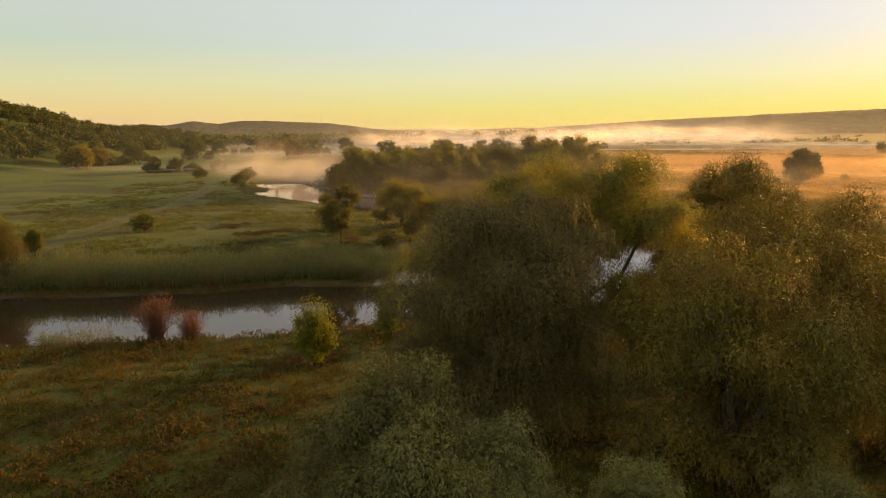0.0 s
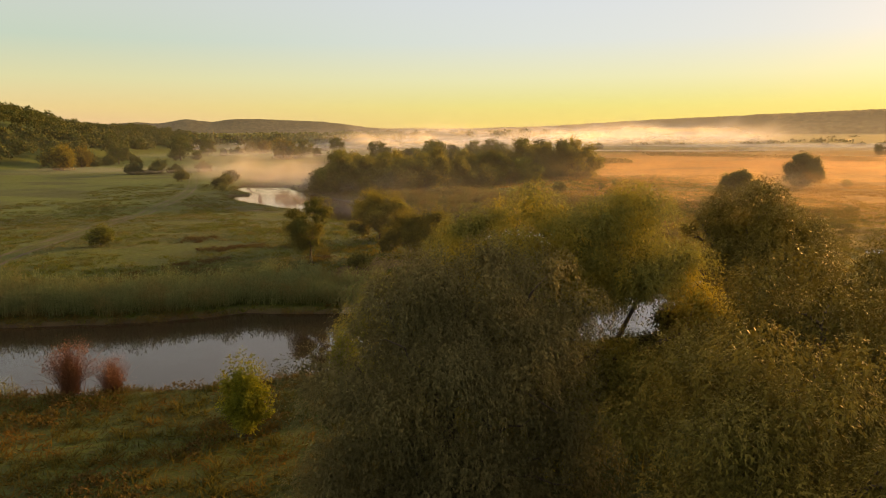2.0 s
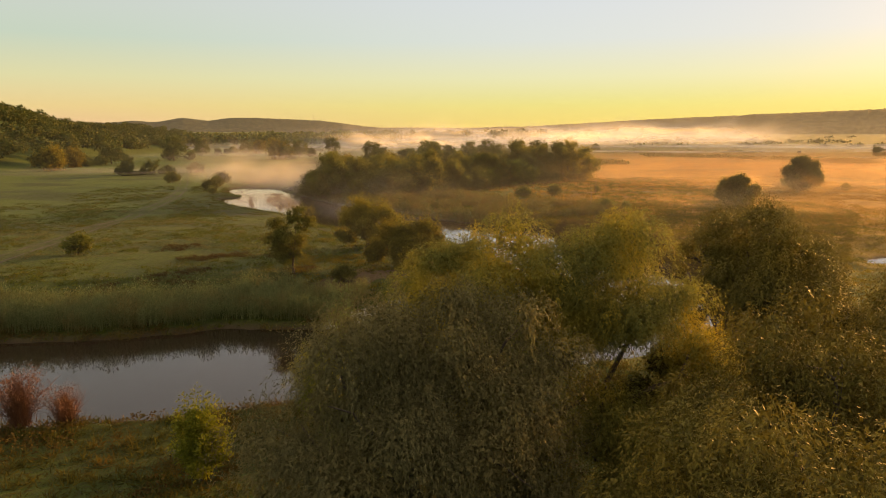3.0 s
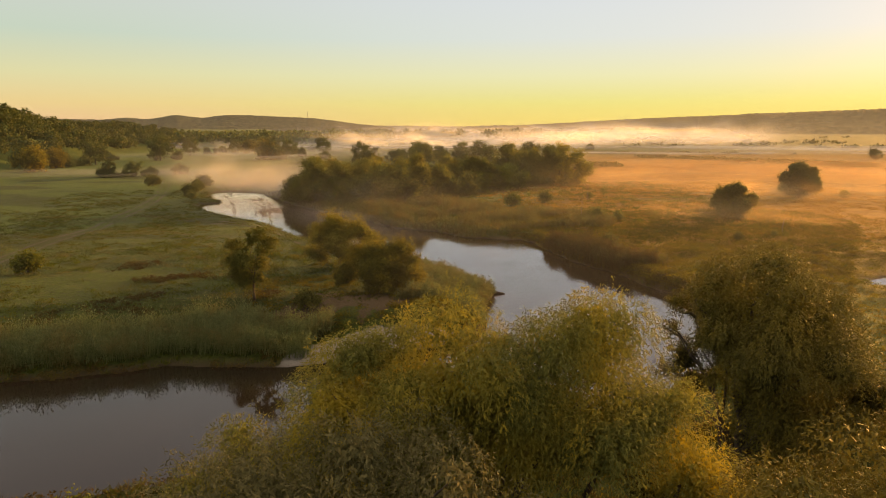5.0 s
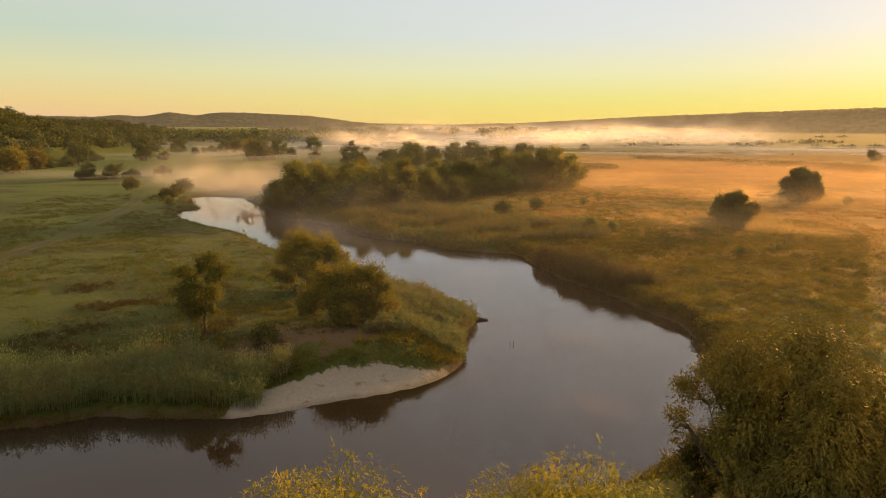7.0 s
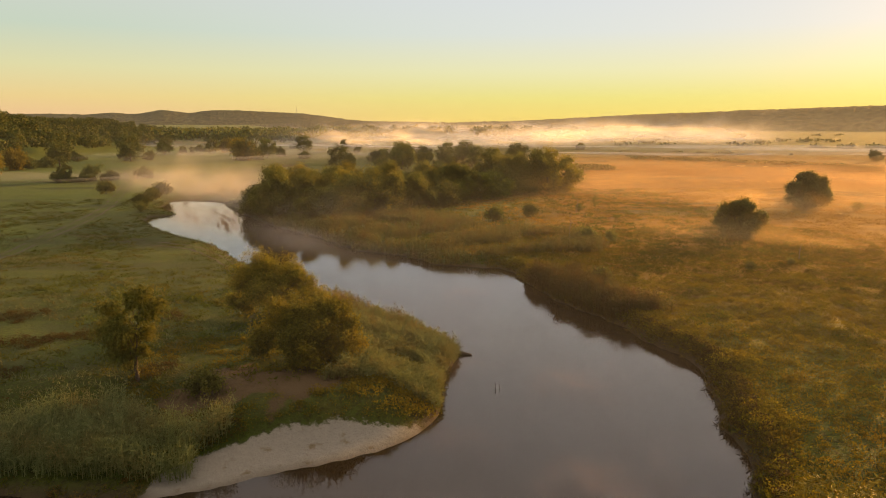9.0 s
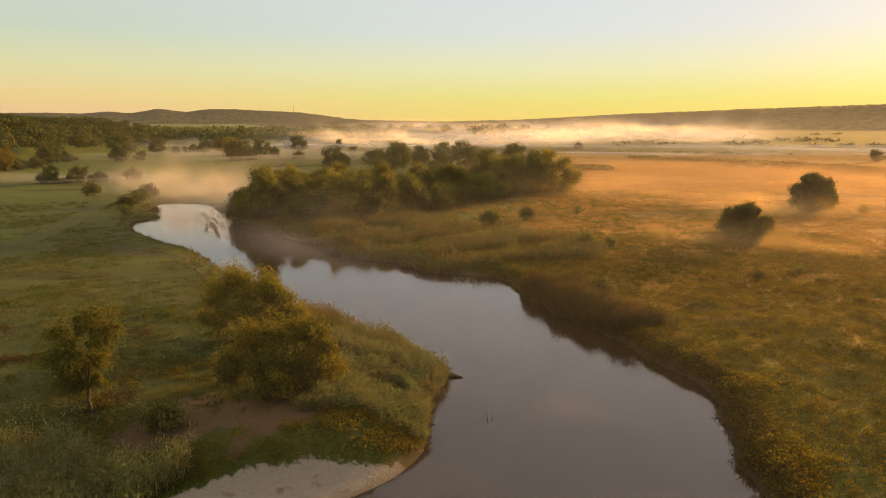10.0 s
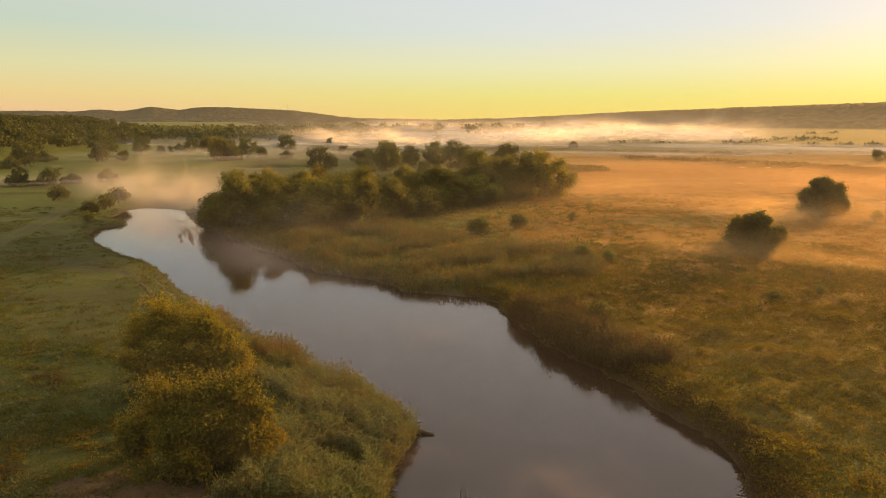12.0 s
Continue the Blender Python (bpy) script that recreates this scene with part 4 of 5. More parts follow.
def build_grove():
    kinds = []
    for k, (tall, wide, mat, label) in enumerate(((8.6, 6.4, BROAD, "tall dark broadleaved tree of the riverside grove"), (7.4, 6.6, WILLOW, "rounded grey-green willow of the riverside grove"),
                                                  (9.4, 5.0, BROAD, "slender poplar-like tree of the riverside grove"), (5.4, 5.6, FRESH, "low yellowing tree at the edge of the grove"),
                                                  (4.4, 5.4, BROAD, "low bushy tree at the edge of the grove"))):
        lobes, crown, rng = crown_kind(60 + k, tall, wide, 1650, 8, (0.25, 0.17))
        kinds.append(tree("grove_tree", lobes, crown, mat, label, "tree", rng, 0.2, 0.35, 3, group="riverside grove"))
    for k, (tall, wide, mat, label) in enumerate(((9.0, 7.0, WOODS, "round dark tree far across the valley"), (7.6, 6.4, WOODS, "rounded far tree of the misty valley"),
                                                  (9.6, 5.0, WOODS, "slender far tree of the misty valley"), (5.4, 5.6, YELLOW, "low yellowing tree of the far meadow"),
                                                  (4.2, 5.6, WOODS, "low bushy tree of the far meadow"))):
        lobes, crown, rng = crown_kind(80 + k, tall, wide, 460, 7, (0.38, 0.26))
        kinds.append(tree("field_tree", lobes, crown, mat, label, "tree", rng, 0.2, 0.35, 2, group="trees of the far meadows"))
    rng = np.random.default_rng(71)
    used = set()

    def put(k, x, y, size=1.0, sink=0.5):
        turn = rng.uniform(0, 360)
        k += 5 * (y > 225 or x < -55)
        if k in used:
            return again(kinds[k], x, y, turn, size, sink)
        used.add(k)
        return stand(kinds[k], x, y, turn, size, sink)

    front = rounded([(-24, 149.5), (-18.5, 144), (-12, 141.5), (-6, 142.5), (1, 149), (9, 157), (17, 166.5), (22, 172)], 2)
    for x, y in front:
        put(int(rng.choice([3, 4, 1, 0], p=[0.25, 0.30, 0.25, 0.20])), x + rng.uniform(-1, 1), y + rng.uniform(-0.8, 1.5), rng.uniform(0.8, 1.1))
    for row in range(1, 6):
        for x, y in front[row % 2::2]:
            put(int(rng.choice([0, 1, 2])), x + 1.4 * row + rng.uniform(-1.5, 1.5), y + 5.0 * row + rng.uniform(-1.5, 1.5), rng.uniform(0.72, 1.0))
    for x, y, k, s in ((21.5, 179, 0, 1.18), (25, 183, 2, 1.05), (28, 182, 0, 1.02), (31.5, 181, 0, 1.12), (34.5, 182, 1, 1.22), (33, 187, 2, 1.12), (25.5, 177, 4, 0.9), (29, 177.5, 4, 0.85), (36, 180, 4, 0.7)):
        put(k, x, y, s)
    # clumps and rows of the left meadow and the far valley: x, y, kind, size
    left_meadow = ((-90.6, 212, 2, 0.6), (-93, 213.6, 4, 0.7), (-86.4, 216.8, 1, 0.68), (-84, 218.5, 2, 0.43), (-83, 222, 4, 0.9), (-88.5, 215, 4, 0.6), (-76.4, 227.7, 4, 1.05),
                   (-134, 262, 3, 1.4), (-132, 267, 1, 1.0), (-131, 276, 4, 1.25), (-131, 285, 0, 1.05), (-141, 315, 4, 1.3), (-141, 323, 4, 0.7), (-183, 413, 4, 1.3), (-180, 420, 4, 1.1),
                   (-138, 250, 0, 0.9), (-129, 240, 3, 1.1), (-140, 300, 1, 0.9))
    left_valley = ((-117, 313.6, 0, 1.2), (-120, 317, 1, 1.2), (-112.4, 321.7, 1, 0.95), (-123, 366, 0, 0.95), (-120, 383, 1, 0.85), (-118, 390, 2, 0.7), (-118, 403, 4, 1.2), (-103, 376, 0, 0.85),
                   (-101, 395, 3, 1.0), (-69.3, 320, 0, 0.95), (-72.7, 320, 3, 1.2), (-66.2, 337.5, 0, 0.97), (-62.2, 347, 1, 1.05), (-68, 325, 4, 1.3), (-57, 380, 0, 1.0), (-48.5, 332, 4, 1.1))
    far_valley = ((-46.5, 454, 1, 1.15), (-41, 456, 1, 1.0), (-50, 462, 4, 1.2), (-30.3, 379, 1, 0.85), (-62.4, 484, 1, 0.8), (-75, 440, 4, 1.0), (-85, 430, 4, 0.9), (-14, 320, 4, 1.2), (-10, 300, 2, 0.9), (-5, 304, 0, 0.95),
                  (4, 280, 1, 1.0), (-4, 270, 2, 0.8))
    right_fields = ((95, 429, 4, 1.15), (248, 564, 1, 0.95), (252, 566, 0, 0.75), (244, 523, 4, 0.9), (182, 357, 4, 0.4), (149, 364, 4, 0.45), (186, 300, 1, 1.0), (300, 560, 4, 0.6), (168, 655, 4, 0.8),
                    (174, 656, 4, 0.7), (180, 657, 4, 0.75), (209, 674, 4, 0.65), (240, 742, 4, 0.8))
    for x, y, k, s in left_meadow + left_valley + far_valley + right_fields:
        put(k, x, y, s)
    for _ in range(46):                       # open wood behind the grove
        x = rng.uniform(-22, 42)
        y = rng.uniform(235, 330)
        put(int(rng.choice([0, 1, 2, 4])), x, y, rng.uniform(0.7, 1.05))


build_grove()


def build_woods(name, label, spots, rng, per, leaf, mat):
    """A far wood as one mesh of leafy crowns; spots: x, y, foot, height, width."""
    x, y, foot, tall, wide = np.array(spots).T
    n = len(x)
    way = unit(rng.normal(size=(n, per, 3)))
    way[..., 2] = np.abs(way[..., 2]) * 1.0 - 0.25
    r = rng.uniform(0.75, 1.05, (n, per, 1))
    c = np.stack([x, y, foot + tall * 0.62], 1)[:, None]
    pos = c + way * r * np.stack([wide / 2, wide / 2, tall * 0.42], 1)[:, None]
    m = n * per
    run = unit(way.reshape(m, 3) * 0.5 + rng.normal(size=(m, 3)))
    v, f = blades(pos.reshape(m, 3), run, leaf * rng.uniform(0.6, 1.3, m), leaf * rng.uniform(0.6, 1.3, m), rng, 0.0, way.reshape(m, 3) + 0.3 * rng.normal(size=(m, 3)))
    tagged(new(name, mesh_of(name, v, f, mat)), label, "wood", kind="stuff")


def build_hill_woods():
    rng = np.random.default_rng(83)
    spots = []
    while len(spots) < 1500:
        y = 150 + 420 * rng.random() ** 1.3
        x = -128 - 0.10 * (y - 200) - 230 * rng.random() ** 1.2
        if x / y < -1.15:
            continue
        h = float(hill(np.array(x), np.array(y)))
        if h > 0.4:
            spots.append((x, y, h + 0.5, rng.uniform(7, 11), rng.uniform(5, 9)))
    build_woods("hill_wood", "mixed green and yellowing wood covering the hillside", spots, rng, 200, 0.90, WOODS)
    spots = []
    for _ in range(620):
        b = rng.uniform(-27, -4)
        d = rng.uniform(520, 760)
        spots.append((d * math.sin(radians(b)), d * math.cos(radians(b)), 0.5, rng.uniform(7, 12), rng.uniform(8, 13)))
    build_woods("valley_wood", "dark wood across the far valley", spots, rng, 40, 2.6, WOODS)
    spots = []
    for _ in range(420):
        b = rng.uniform(-9, 12)
        d = rng.uniform(640, 1150)
        spots.append((d * math.sin(radians(b)), d * math.cos(radians(b)), 0.5, rng.uniform(7, 13), rng.uniform(8, 14)))
    build_woods("valley_wood", "scattered far trees in mist", spots, rng, 34, 2.8, WOODS)
    spots = []
    for _ in range(46):
        b = rng.uniform(14, 40)
        d = rng.choice([520, 640, 900]) + rng.uniform(-20, 20)
        spots.append((d * math.sin(radians(b)), d * math.cos(radians(b)), 0.3, rng.uniform(1.5, 3.2), rng.uniform(8, 16)))
    build_woods("hedge_row", "low dark hedges and scrub across the misty fields", spots, rng, 30, 2.0, WOODS)
    spots = []
    for line in ([(96, 328), (108, 316), (127, 296), (146, 268), (150, 250)], [(52, 262), (60, 261), (68, 259)], [(90, 372), (120, 360), (160, 352)]):
        for x, y in rounded(line, 14):
            spots.append((x + rng.uniform(-2, 2), y + rng.uniform(-6, 6), 0.2, rng.uniform(1.0, 2.2), rng.uniform(4, 8)))
    build_woods("hedge_row", "dark belt of sedge and scrub across the wet meadow", spots, rng, 60, 0.8, WOODS)


build_hill_woods()


def build_mast():
    mast = tagged(new("radio_mast"), "thin lattice radio mast on the far hill", "mast")
    for a in range(3):
        x, y = 1.2 * math.cos(a * 2.094), 1.2 * math.sin(a * 2.094)
        v, f = stem([(x, y, 0), (x * 0.6, y * 0.6, 16), (x * 0.2, y * 0.2, 32)], (0.35, 0.3, 0.2), 5)
        piece("leg", mesh_of("leg", v, f, STEEL), mast)
    for k in range(7):
        v, f = stem([(-0.9, 0, 3 + 4 * k), (0, 0.2, 4 + 4 * k), (0.9, 0, 5 + 4 * k)], (0.15, 0.15, 0.15), 4)
        piece("brace", mesh_of("brace", v, f, STEEL), mast)
    mast.location = (2290 * math.sin(radians(-10.6)), 2290 * math.cos(radians(-10.6)), 34)


build_mast()


# ---------------------------------------------------------------- grass, weeds and reeds
def scatter(n, x0, x1, y0, y1, rng, keep):
    """Random places in a stretch of ground for which keep(x, y, gap) holds, with their heights."""
    x, y = rng.uniform(x0, x1, n), rng.uniform(y0, y1, n)
    gap = water_gap(x, y)
    ok = keep(x, y, gap)
    x, y, gap = x[ok], y[ok], gap[ok]
    return x, y, land(x, y, gap)


def tufts(x, y, z, per, tall, wide, spread, rng, flop=0.55):
    """Tussocks of grass blades."""
    n = len(x) * per
    size = np.repeat(rng.uniform(0.55, 1.35, len(x)), per)
    at = np.repeat(np.stack([x, y, z - 0.05], 1), per, 0) + rng.normal(size=(n, 3)) * (spread, spread, 0)
    way = unit(rng.normal(size=(n, 3)) * (flop, flop, 0.15) + (0, 0, 1.0))
    return blades(at, way, tall * size * rng.uniform(0.6, 1.2, n), wide * size, rng, 0.22)


def herbs(x, y, z, per, size, leaf, rng):
    """Low leafy clumps of weeds, leaf over leaf."""
    n = len(x) * per
    big = np.repeat(size * rng.uniform(0.5, 1.4, len(x)), per)[:, None]
    way = unit(rng.normal(size=(n, 3)))
    way[:, 2] = np.abs(way[:, 2])
    at = np.repeat(np.stack([x, y, z], 1), per, 0) + way * big * (1.0, 1.0, 0.75) * rng.uniform(0.7, 1.0, (n, 1))
    run = unit(np.cross(way, rng.normal(size=(n, 3))) + 0.5 * way + (0, 0, 0.4))
    return blades(at, run, leaf * rng.uniform(0.6, 1.4, n), leaf * 0.6, rng, 0.1, way + 0.35 * rng.normal(size=(n, 3)))


def reeds(x, y, z, tall, rng, plumes=0.5, wide=0.034):
    """Reed stems with long leaves and, on some, a plume."""
    n = len(x)
    h = tall * rng.uniform(0.65, 1.15, n) * (0.72 + 0.5 * noise2(x, y, 3.0, 161, 2))
    h = h * (0.62 + 0.76 * noise2(x, y, 0.8, 171, 2))
    foot = np.stack([x, y, z - 0.15], 1)
    lean = unit(rng.normal(size=(n, 3)) * (0.10, 0.10, 0) + (0.03, 0.0, 1.0))
    sets = [blades(foot, lean, h, wide, rng)]
    for share in (0.35, 0.5, 0.62, 0.75, 0.86):
        way = unit(rng.normal(size=(n, 3)) * (0.7, 0.7, 0.1) + (0, 0, 0.75))
        sets.append(blades(foot + lean * (h * share * rng.uniform(0.8, 1.1, n))[:, None], way, rng.uniform(0.35, 0.65, n), wide, rng, 0.25))
    p = rng.random(n) < plumes
    sets.append(blades((foot + lean * (h * 0.96)[:, None])[p], unit(lean[p] + rng.normal(size=(p.sum(), 3)) * 0.15), 0.26, 0.03 + wide, rng, 0.15))
    return join(*sets)


def stuff(name, sets, material, label, category):
    v, f = sets
    tagged(new(name, mesh_of(name, v, f, material)), label, category, kind="stuff")


def build_meadow():
    rng = np.random.default_rng(101)
    patchy = lambda x, y, s, lo: noise2(x, y, s, 111, 3) > lo
    def rough(x, y):                          # the rough growth thins out away from the bank
        edge = step(-40, -28, x) * step(36, 22, x) * step(-2, 12, y)
        return edge > 0.9 * noise2(x, y, 4.0, 137, 3)

    near = scatter(15500, -40, 36, 0, 44, rng, lambda x, y, g: (g > 0.5) & patchy(x, y, 3.0, 0.18) & rough(x, y))
    stuff("rough_grass", tufts(*near, 17, 0.50, 0.040, 0.18, rng, 0.75), ROUGH, "rough tussocky grass of the near bank", "grass")
    weeds = scatter(5600, -40, 34, 2, 43, rng, lambda x, y, g: (g > 0.3) & patchy(x, y, 5.0, 0.50) & rough(x, y))
    stuff("weeds", herbs(*weeds, 30, 0.42, 0.15, rng), BANKWEED, "brownish weeds in the rough grass", "weeds")
    left = scatter(15000, -75, 12, 55, 170, rng, lambda x, y, g: (g > 1.2) & (x < 2) & (noise2(x, y, 6, 113, 3) > 0.42) & (from_line(x, y, TRACK) > 1.8))
    stuff("meadow_grass", tufts(*left, 14, 0.38, 0.06, 0.25, rng, 0.8), GRASS, "uneven green and brown meadow grass", "grass")
    weeds = scatter(6000, -60, 8, 58, 140, rng, lambda x, y, g: (g > 1.0) & (noise2(x, y, 9, 115, 3) > 0.55) & (from_line(x, y, TRACK) > 2))
    stuff("weeds", herbs(*weeds, 22, 0.40, 0.17, rng), GRASS, "clumps of weeds in the meadow", "weeds")
    rust = scatter(5000, -26, -2, 58, 80, rng, lambda x, y, g: (g > 1.5) & (sand_bar(x, y) < 0.2) & (noise2(x, y, 3, 121, 3) > 0.64) & (worn(x, y) < 0.3))
    stuff("weeds", herbs(*rust, 24, 0.32, 0.11, rng), BANKWEED, "rusty brown weeds round the lone tree", "weeds")
    spit = scatter(2000, -10, 7, 57, 72, rng, lambda x, y, g: (g > 1.0) & (sand_bar(x, y) < 0.25) & (noise2(x, y, 2.5, 123, 3) > 0.42) & (worn(x, y) < 0.8))
    stuff("weeds", herbs(*spit, 24, 0.30, 0.11, rng), HERB, "low weeds above the sand bar", "weeds")
    edge = scatter(2600, -12, 9, 55, 70, rng, lambda x, y, g: (g > 0.5) & (sand_bar(x, y, 0.9) > 0.03) & (sand_bar(x, y, 0.9) < 0.75 * noise2(x, y, 1.2, 129, 3)))
    stuff("weeds", tufts(*edge, 14, 0.32, 0.04, 0.14, rng, 0.8), GRASS, "sparse tufts creeping over the sand", "weeds")
    gold = scatter(1500, 1, 9, 62, 74, rng, lambda x, y, g: (g > 0.1) & (sand_bar(x, y) < 0.2) & (noise2(x, y, 2.2, 125, 3) > 0.52))
    stuff("weeds", herbs(*gold, 24, 0.40, 0.14, rng), HERB, "golden weeds among the reeds of the spit", "weeds")
    dry = scatter(14000, -62, -4, 60, 125, rng, lambda x, y, g: (g > 2) & (noise2(x, 2.4 * y, 10, 127, 3) > 0.54) & (from_line(x, y, TRACK) > 1.6))
    stuff("meadow_grass", tufts(*dry, 9, 0.42, 0.05, 0.25, rng, 0.8), REED, "pale streaks of dry grass across the meadow", "grass")
    right = scatter(11000, 12, 95, 92, 190, rng, lambda x, y, g: (g > 0.4) & (noise2(x, y, 5, 117, 3) > 0.36 + 0.3 * step(112, 94, y)))
    stuff("meadow_grass", tufts(*right, 14, 0.45, 0.07, 0.28, rng, 0.8), GLOW_GRASS, "rough grass of the wide misty meadow", "grass")
    weeds = scatter(16000, 14, 66, 46, 128, rng, lambda x, y, g: (g > 0.3) & (noise2(x, y, 5, 119, 3) > 0.32 - 0.10 * (g < 9)) & (x < 20 + 0.62 * (y - 38)))
    stuff("weeds", herbs(*weeds, 24, 0.42, 0.145, rng), HERB, "dense leafy weeds along the right bank", "weeds")
    carpet = scatter(12000, 16, 72, 48, 122, rng, lambda x, y, g: g > 0.5)
    stuff("meadow_grass", tufts(*carpet, 9, 0.36, 0.06, 0.28, rng, 0.9), HERB, "green undergrowth between the weeds of the right bank", "grass")
    slope = scatter(9000, 15, 30, 48, 100, rng, lambda x, y, g: (g > 0.4) & (g < 1.6))
    stuff("weeds", herbs(*slope, 22, 0.36, 0.16, rng), BANKWEED, "weeds hanging over the right bank", "weeds")
    slope = scatter(6500, 15, 30, 48, 104, rng, lambda x, y, g: (g > 0.5) & (g < 2.6))
    stuff("weeds", herbs(*slope, 20, 0.36, 0.14, rng), HERB, "green weeds reaching down the right bank", "weeds")
    foot = scatter(7000, 15, 30, 48, 104, rng, lambda x, y, g: (g > 0.05) & (g < 1.0))
    stuff("weeds", herbs(*foot, 16, 0.20, 0.12, rng), HERB, "low weeds growing down the right bank to the water", "weeds")
    brink = scatter(5200, 15, 32, 48, 104, rng, lambda x, y, g: (g > 0.6) & (g < 3.4) & (noise2(x, y, 2.4, 139, 3) > 0.50))
    stuff("weeds", herbs(*brink, 36, 0.62, 0.15, rng), HERB, "tall ragged weeds along the brink of the right bank", "weeds")
    clumps = scatter(2200, 18, 62, 48, 112, rng, lambda x, y, g: (g > 2.5) & (noise2(x, y, 3.0, 141, 3) > 0.56))
    stuff("weeds", herbs(*clumps, 34, 0.60, 0.15, rng), GRASS, "darker hummocks of weeds in the right meadow", "weeds")
    slope = scatter(13000, 14, 30, 48, 106, rng, lambda x, y, g: (g > -0.05) & (g < 1.6))
    stuff("bank_grass", tufts(*slope, 10, 0.50, 0.05, 0.15, rng, 0.6), BANKWEED, "long dry grass on the right bank", "grass")
    back = scatter(6000, -35, 60, 104, 190, rng, lambda x, y, g: (g > 0.8) & (x > -0.55 * (y - 111)) & patchy(x, y, 6, 0.40))
    stuff("meadow_grass", tufts(*back, 12, 0.6, 0.10, 0.3, rng, 0.7), GRASS, "tall grass in front of the grove", "grass")
    fringe = scatter(26000, -50, 30, 36, 172, rng, lambda x, y, g: (g > 0.0) & (g < 1.6) & (sand_bar(x, y) < 0.3))
    stuff("bank_grass", tufts(*fringe, 10, 0.5, 0.05, 0.15, rng, 0.6), GRASS, "long grass hanging over the river bank", "grass")


def build_reeds():
    rng = np.random.default_rng(131)
    bed = scatter(34000, -40, -1, 52, 66, rng, lambda x, y, g: (g > 0.9) & (g < 5.2 + 3.5 * (noise2(x, y, 5, 141, 2) - 0.5)) & (x < -6.0 + 5 * noise2(x, y, 3, 143, 2)))
    stuff("reed_bed", reeds(*bed, 1.8, rng, 0.5), REED, "dense green reed bed along the left bank", "reeds")
    spit = scatter(15000, -4, 10, 64, 80, rng, lambda x, y, g: (g > -0.1) & (g < 6.0) & (sand_bar(x, y) < 0.3) & (noise2(x, y, 3, 145, 2) > 0.3))
    stuff("reed_bed", reeds(*spit, 1.15, rng, 0.15, 0.045), REED, "blue-green reeds at the tip of the spit", "reeds")
    spit = scatter(9000, -8, 10, 74, 98, rng, lambda x, y, g: (g > 0.1) & (g < 3.2) & (noise2(x, y, 2.2, 163, 3) > 0.40))
    stuff("reed_bed", reeds(*spit, 1.25, rng, 0.5, 0.05), REED_DARK, "russet and green reeds along the edge of the spit", "reeds")
    clumps = scatter(2600, -10, 9, 66, 100, rng, lambda x, y, g: (g > 0.4) & (g < 7.0) & (sand_bar(x, y) < 0.2) & (noise2(x, y, 2.4, 165, 3) > 0.56))
    stuff("weeds", herbs(*clumps, 30, 0.55, 0.13, rng), HERB, "tall yellowing weeds in clumps on the spit", "weeds")
    fence = scatter(16000, 12, 28, 80, 100, rng, lambda x, y, g: (g > -0.2) & (g < 5.0) & (noise2(x, y, 3.5, 157, 2) > 0.18 + 0.07 * g) & (y < 97) & (y > 80.5 + 2 * noise2(x, y, 3, 147, 2)))
    stuff("reed_bed", reeds(*fence, 1.8, rng, 0.5, 0.055), REED_DRY, "tall browning reeds on the right bank", "reeds")
    fence = scatter(7000, 12, 28, 80, 100, rng, lambda x, y, g: (g > 0.3) & (g < 4.5) & (noise2(x, y, 2.5, 169, 2) > 0.45) & (y < 97) & (y > 81))
    stuff("reed_bed", reeds(*fence, 1.7, rng, 0.2, 0.055), REED_DARK, "green reeds among the browning ones of the right bank", "reeds")
    shore = scatter(30000, -34, 26, 100, 162, rng, lambda x, y, g: (g > -0.2) & (g < 4.0 + 4 * (noise2(x, y, 8, 149, 2) - 0.5)) & (x > -0.55 * (y - 111) - 4) & (y > 103 + 0.2 * x))
    stuff("reed_bed", reeds(*shore, 1.3, rng, 0.4, 0.06), REED_PALE, "green and brown reeds along the far shore", "reeds")
    shore = scatter(24000, -34, 26, 100, 162, rng, lambda x, y, g: (g > -0.3) & (g < 1.3) & (x > -0.55 * (y - 111) - 4) & (y > 103 + 0.2 * x))
    stuff("reed_bed", reeds(*shore, 1.1, rng, 0.4, 0.055), REED_DRY, "russet fringe of reeds at the far water's edge", "reeds")
    band = scatter(24000, -20, 30, 108, 150, rng, lambda x, y, g: (g > 2.5) & (g < 24) & (noise2(x + 0.8 * y, (y - 0.8 * x) * 2.4, 12, 151, 3) > 0.47))
    stuff("reed_bed", reeds(*band, 1.6, rng, 0.3, 0.07), REED_PALE, "bands of green reeds in front of the grove", "reeds")
    shelf = scatter(5000, -40, -3, 49, 57, rng, lambda x, y, g: (g > -0.1) & (g < 1.9) & (sand_bar(x, y) < 0.2) & (noise2(x, y, 1.8, 167, 3) > 0.46))
    stuff("weeds", herbs(*shelf, 16, 0.24, 0.11, rng), BANKWEED, "low dark weeds on the muddy shelf before the reeds", "weeds")
    low = scatter(5000, -30, 8, 35, 42, rng, lambda x, y, g: (g > 0) & (g < 2.2) & (noise2(x, y, 4, 153, 2) > 0.52))
    stuff("reed_bed", reeds(*low, 1.1, rng, 0.1), REED, "low reeds at the edge of the near bank", "reeds")


build_meadow()
build_reeds()


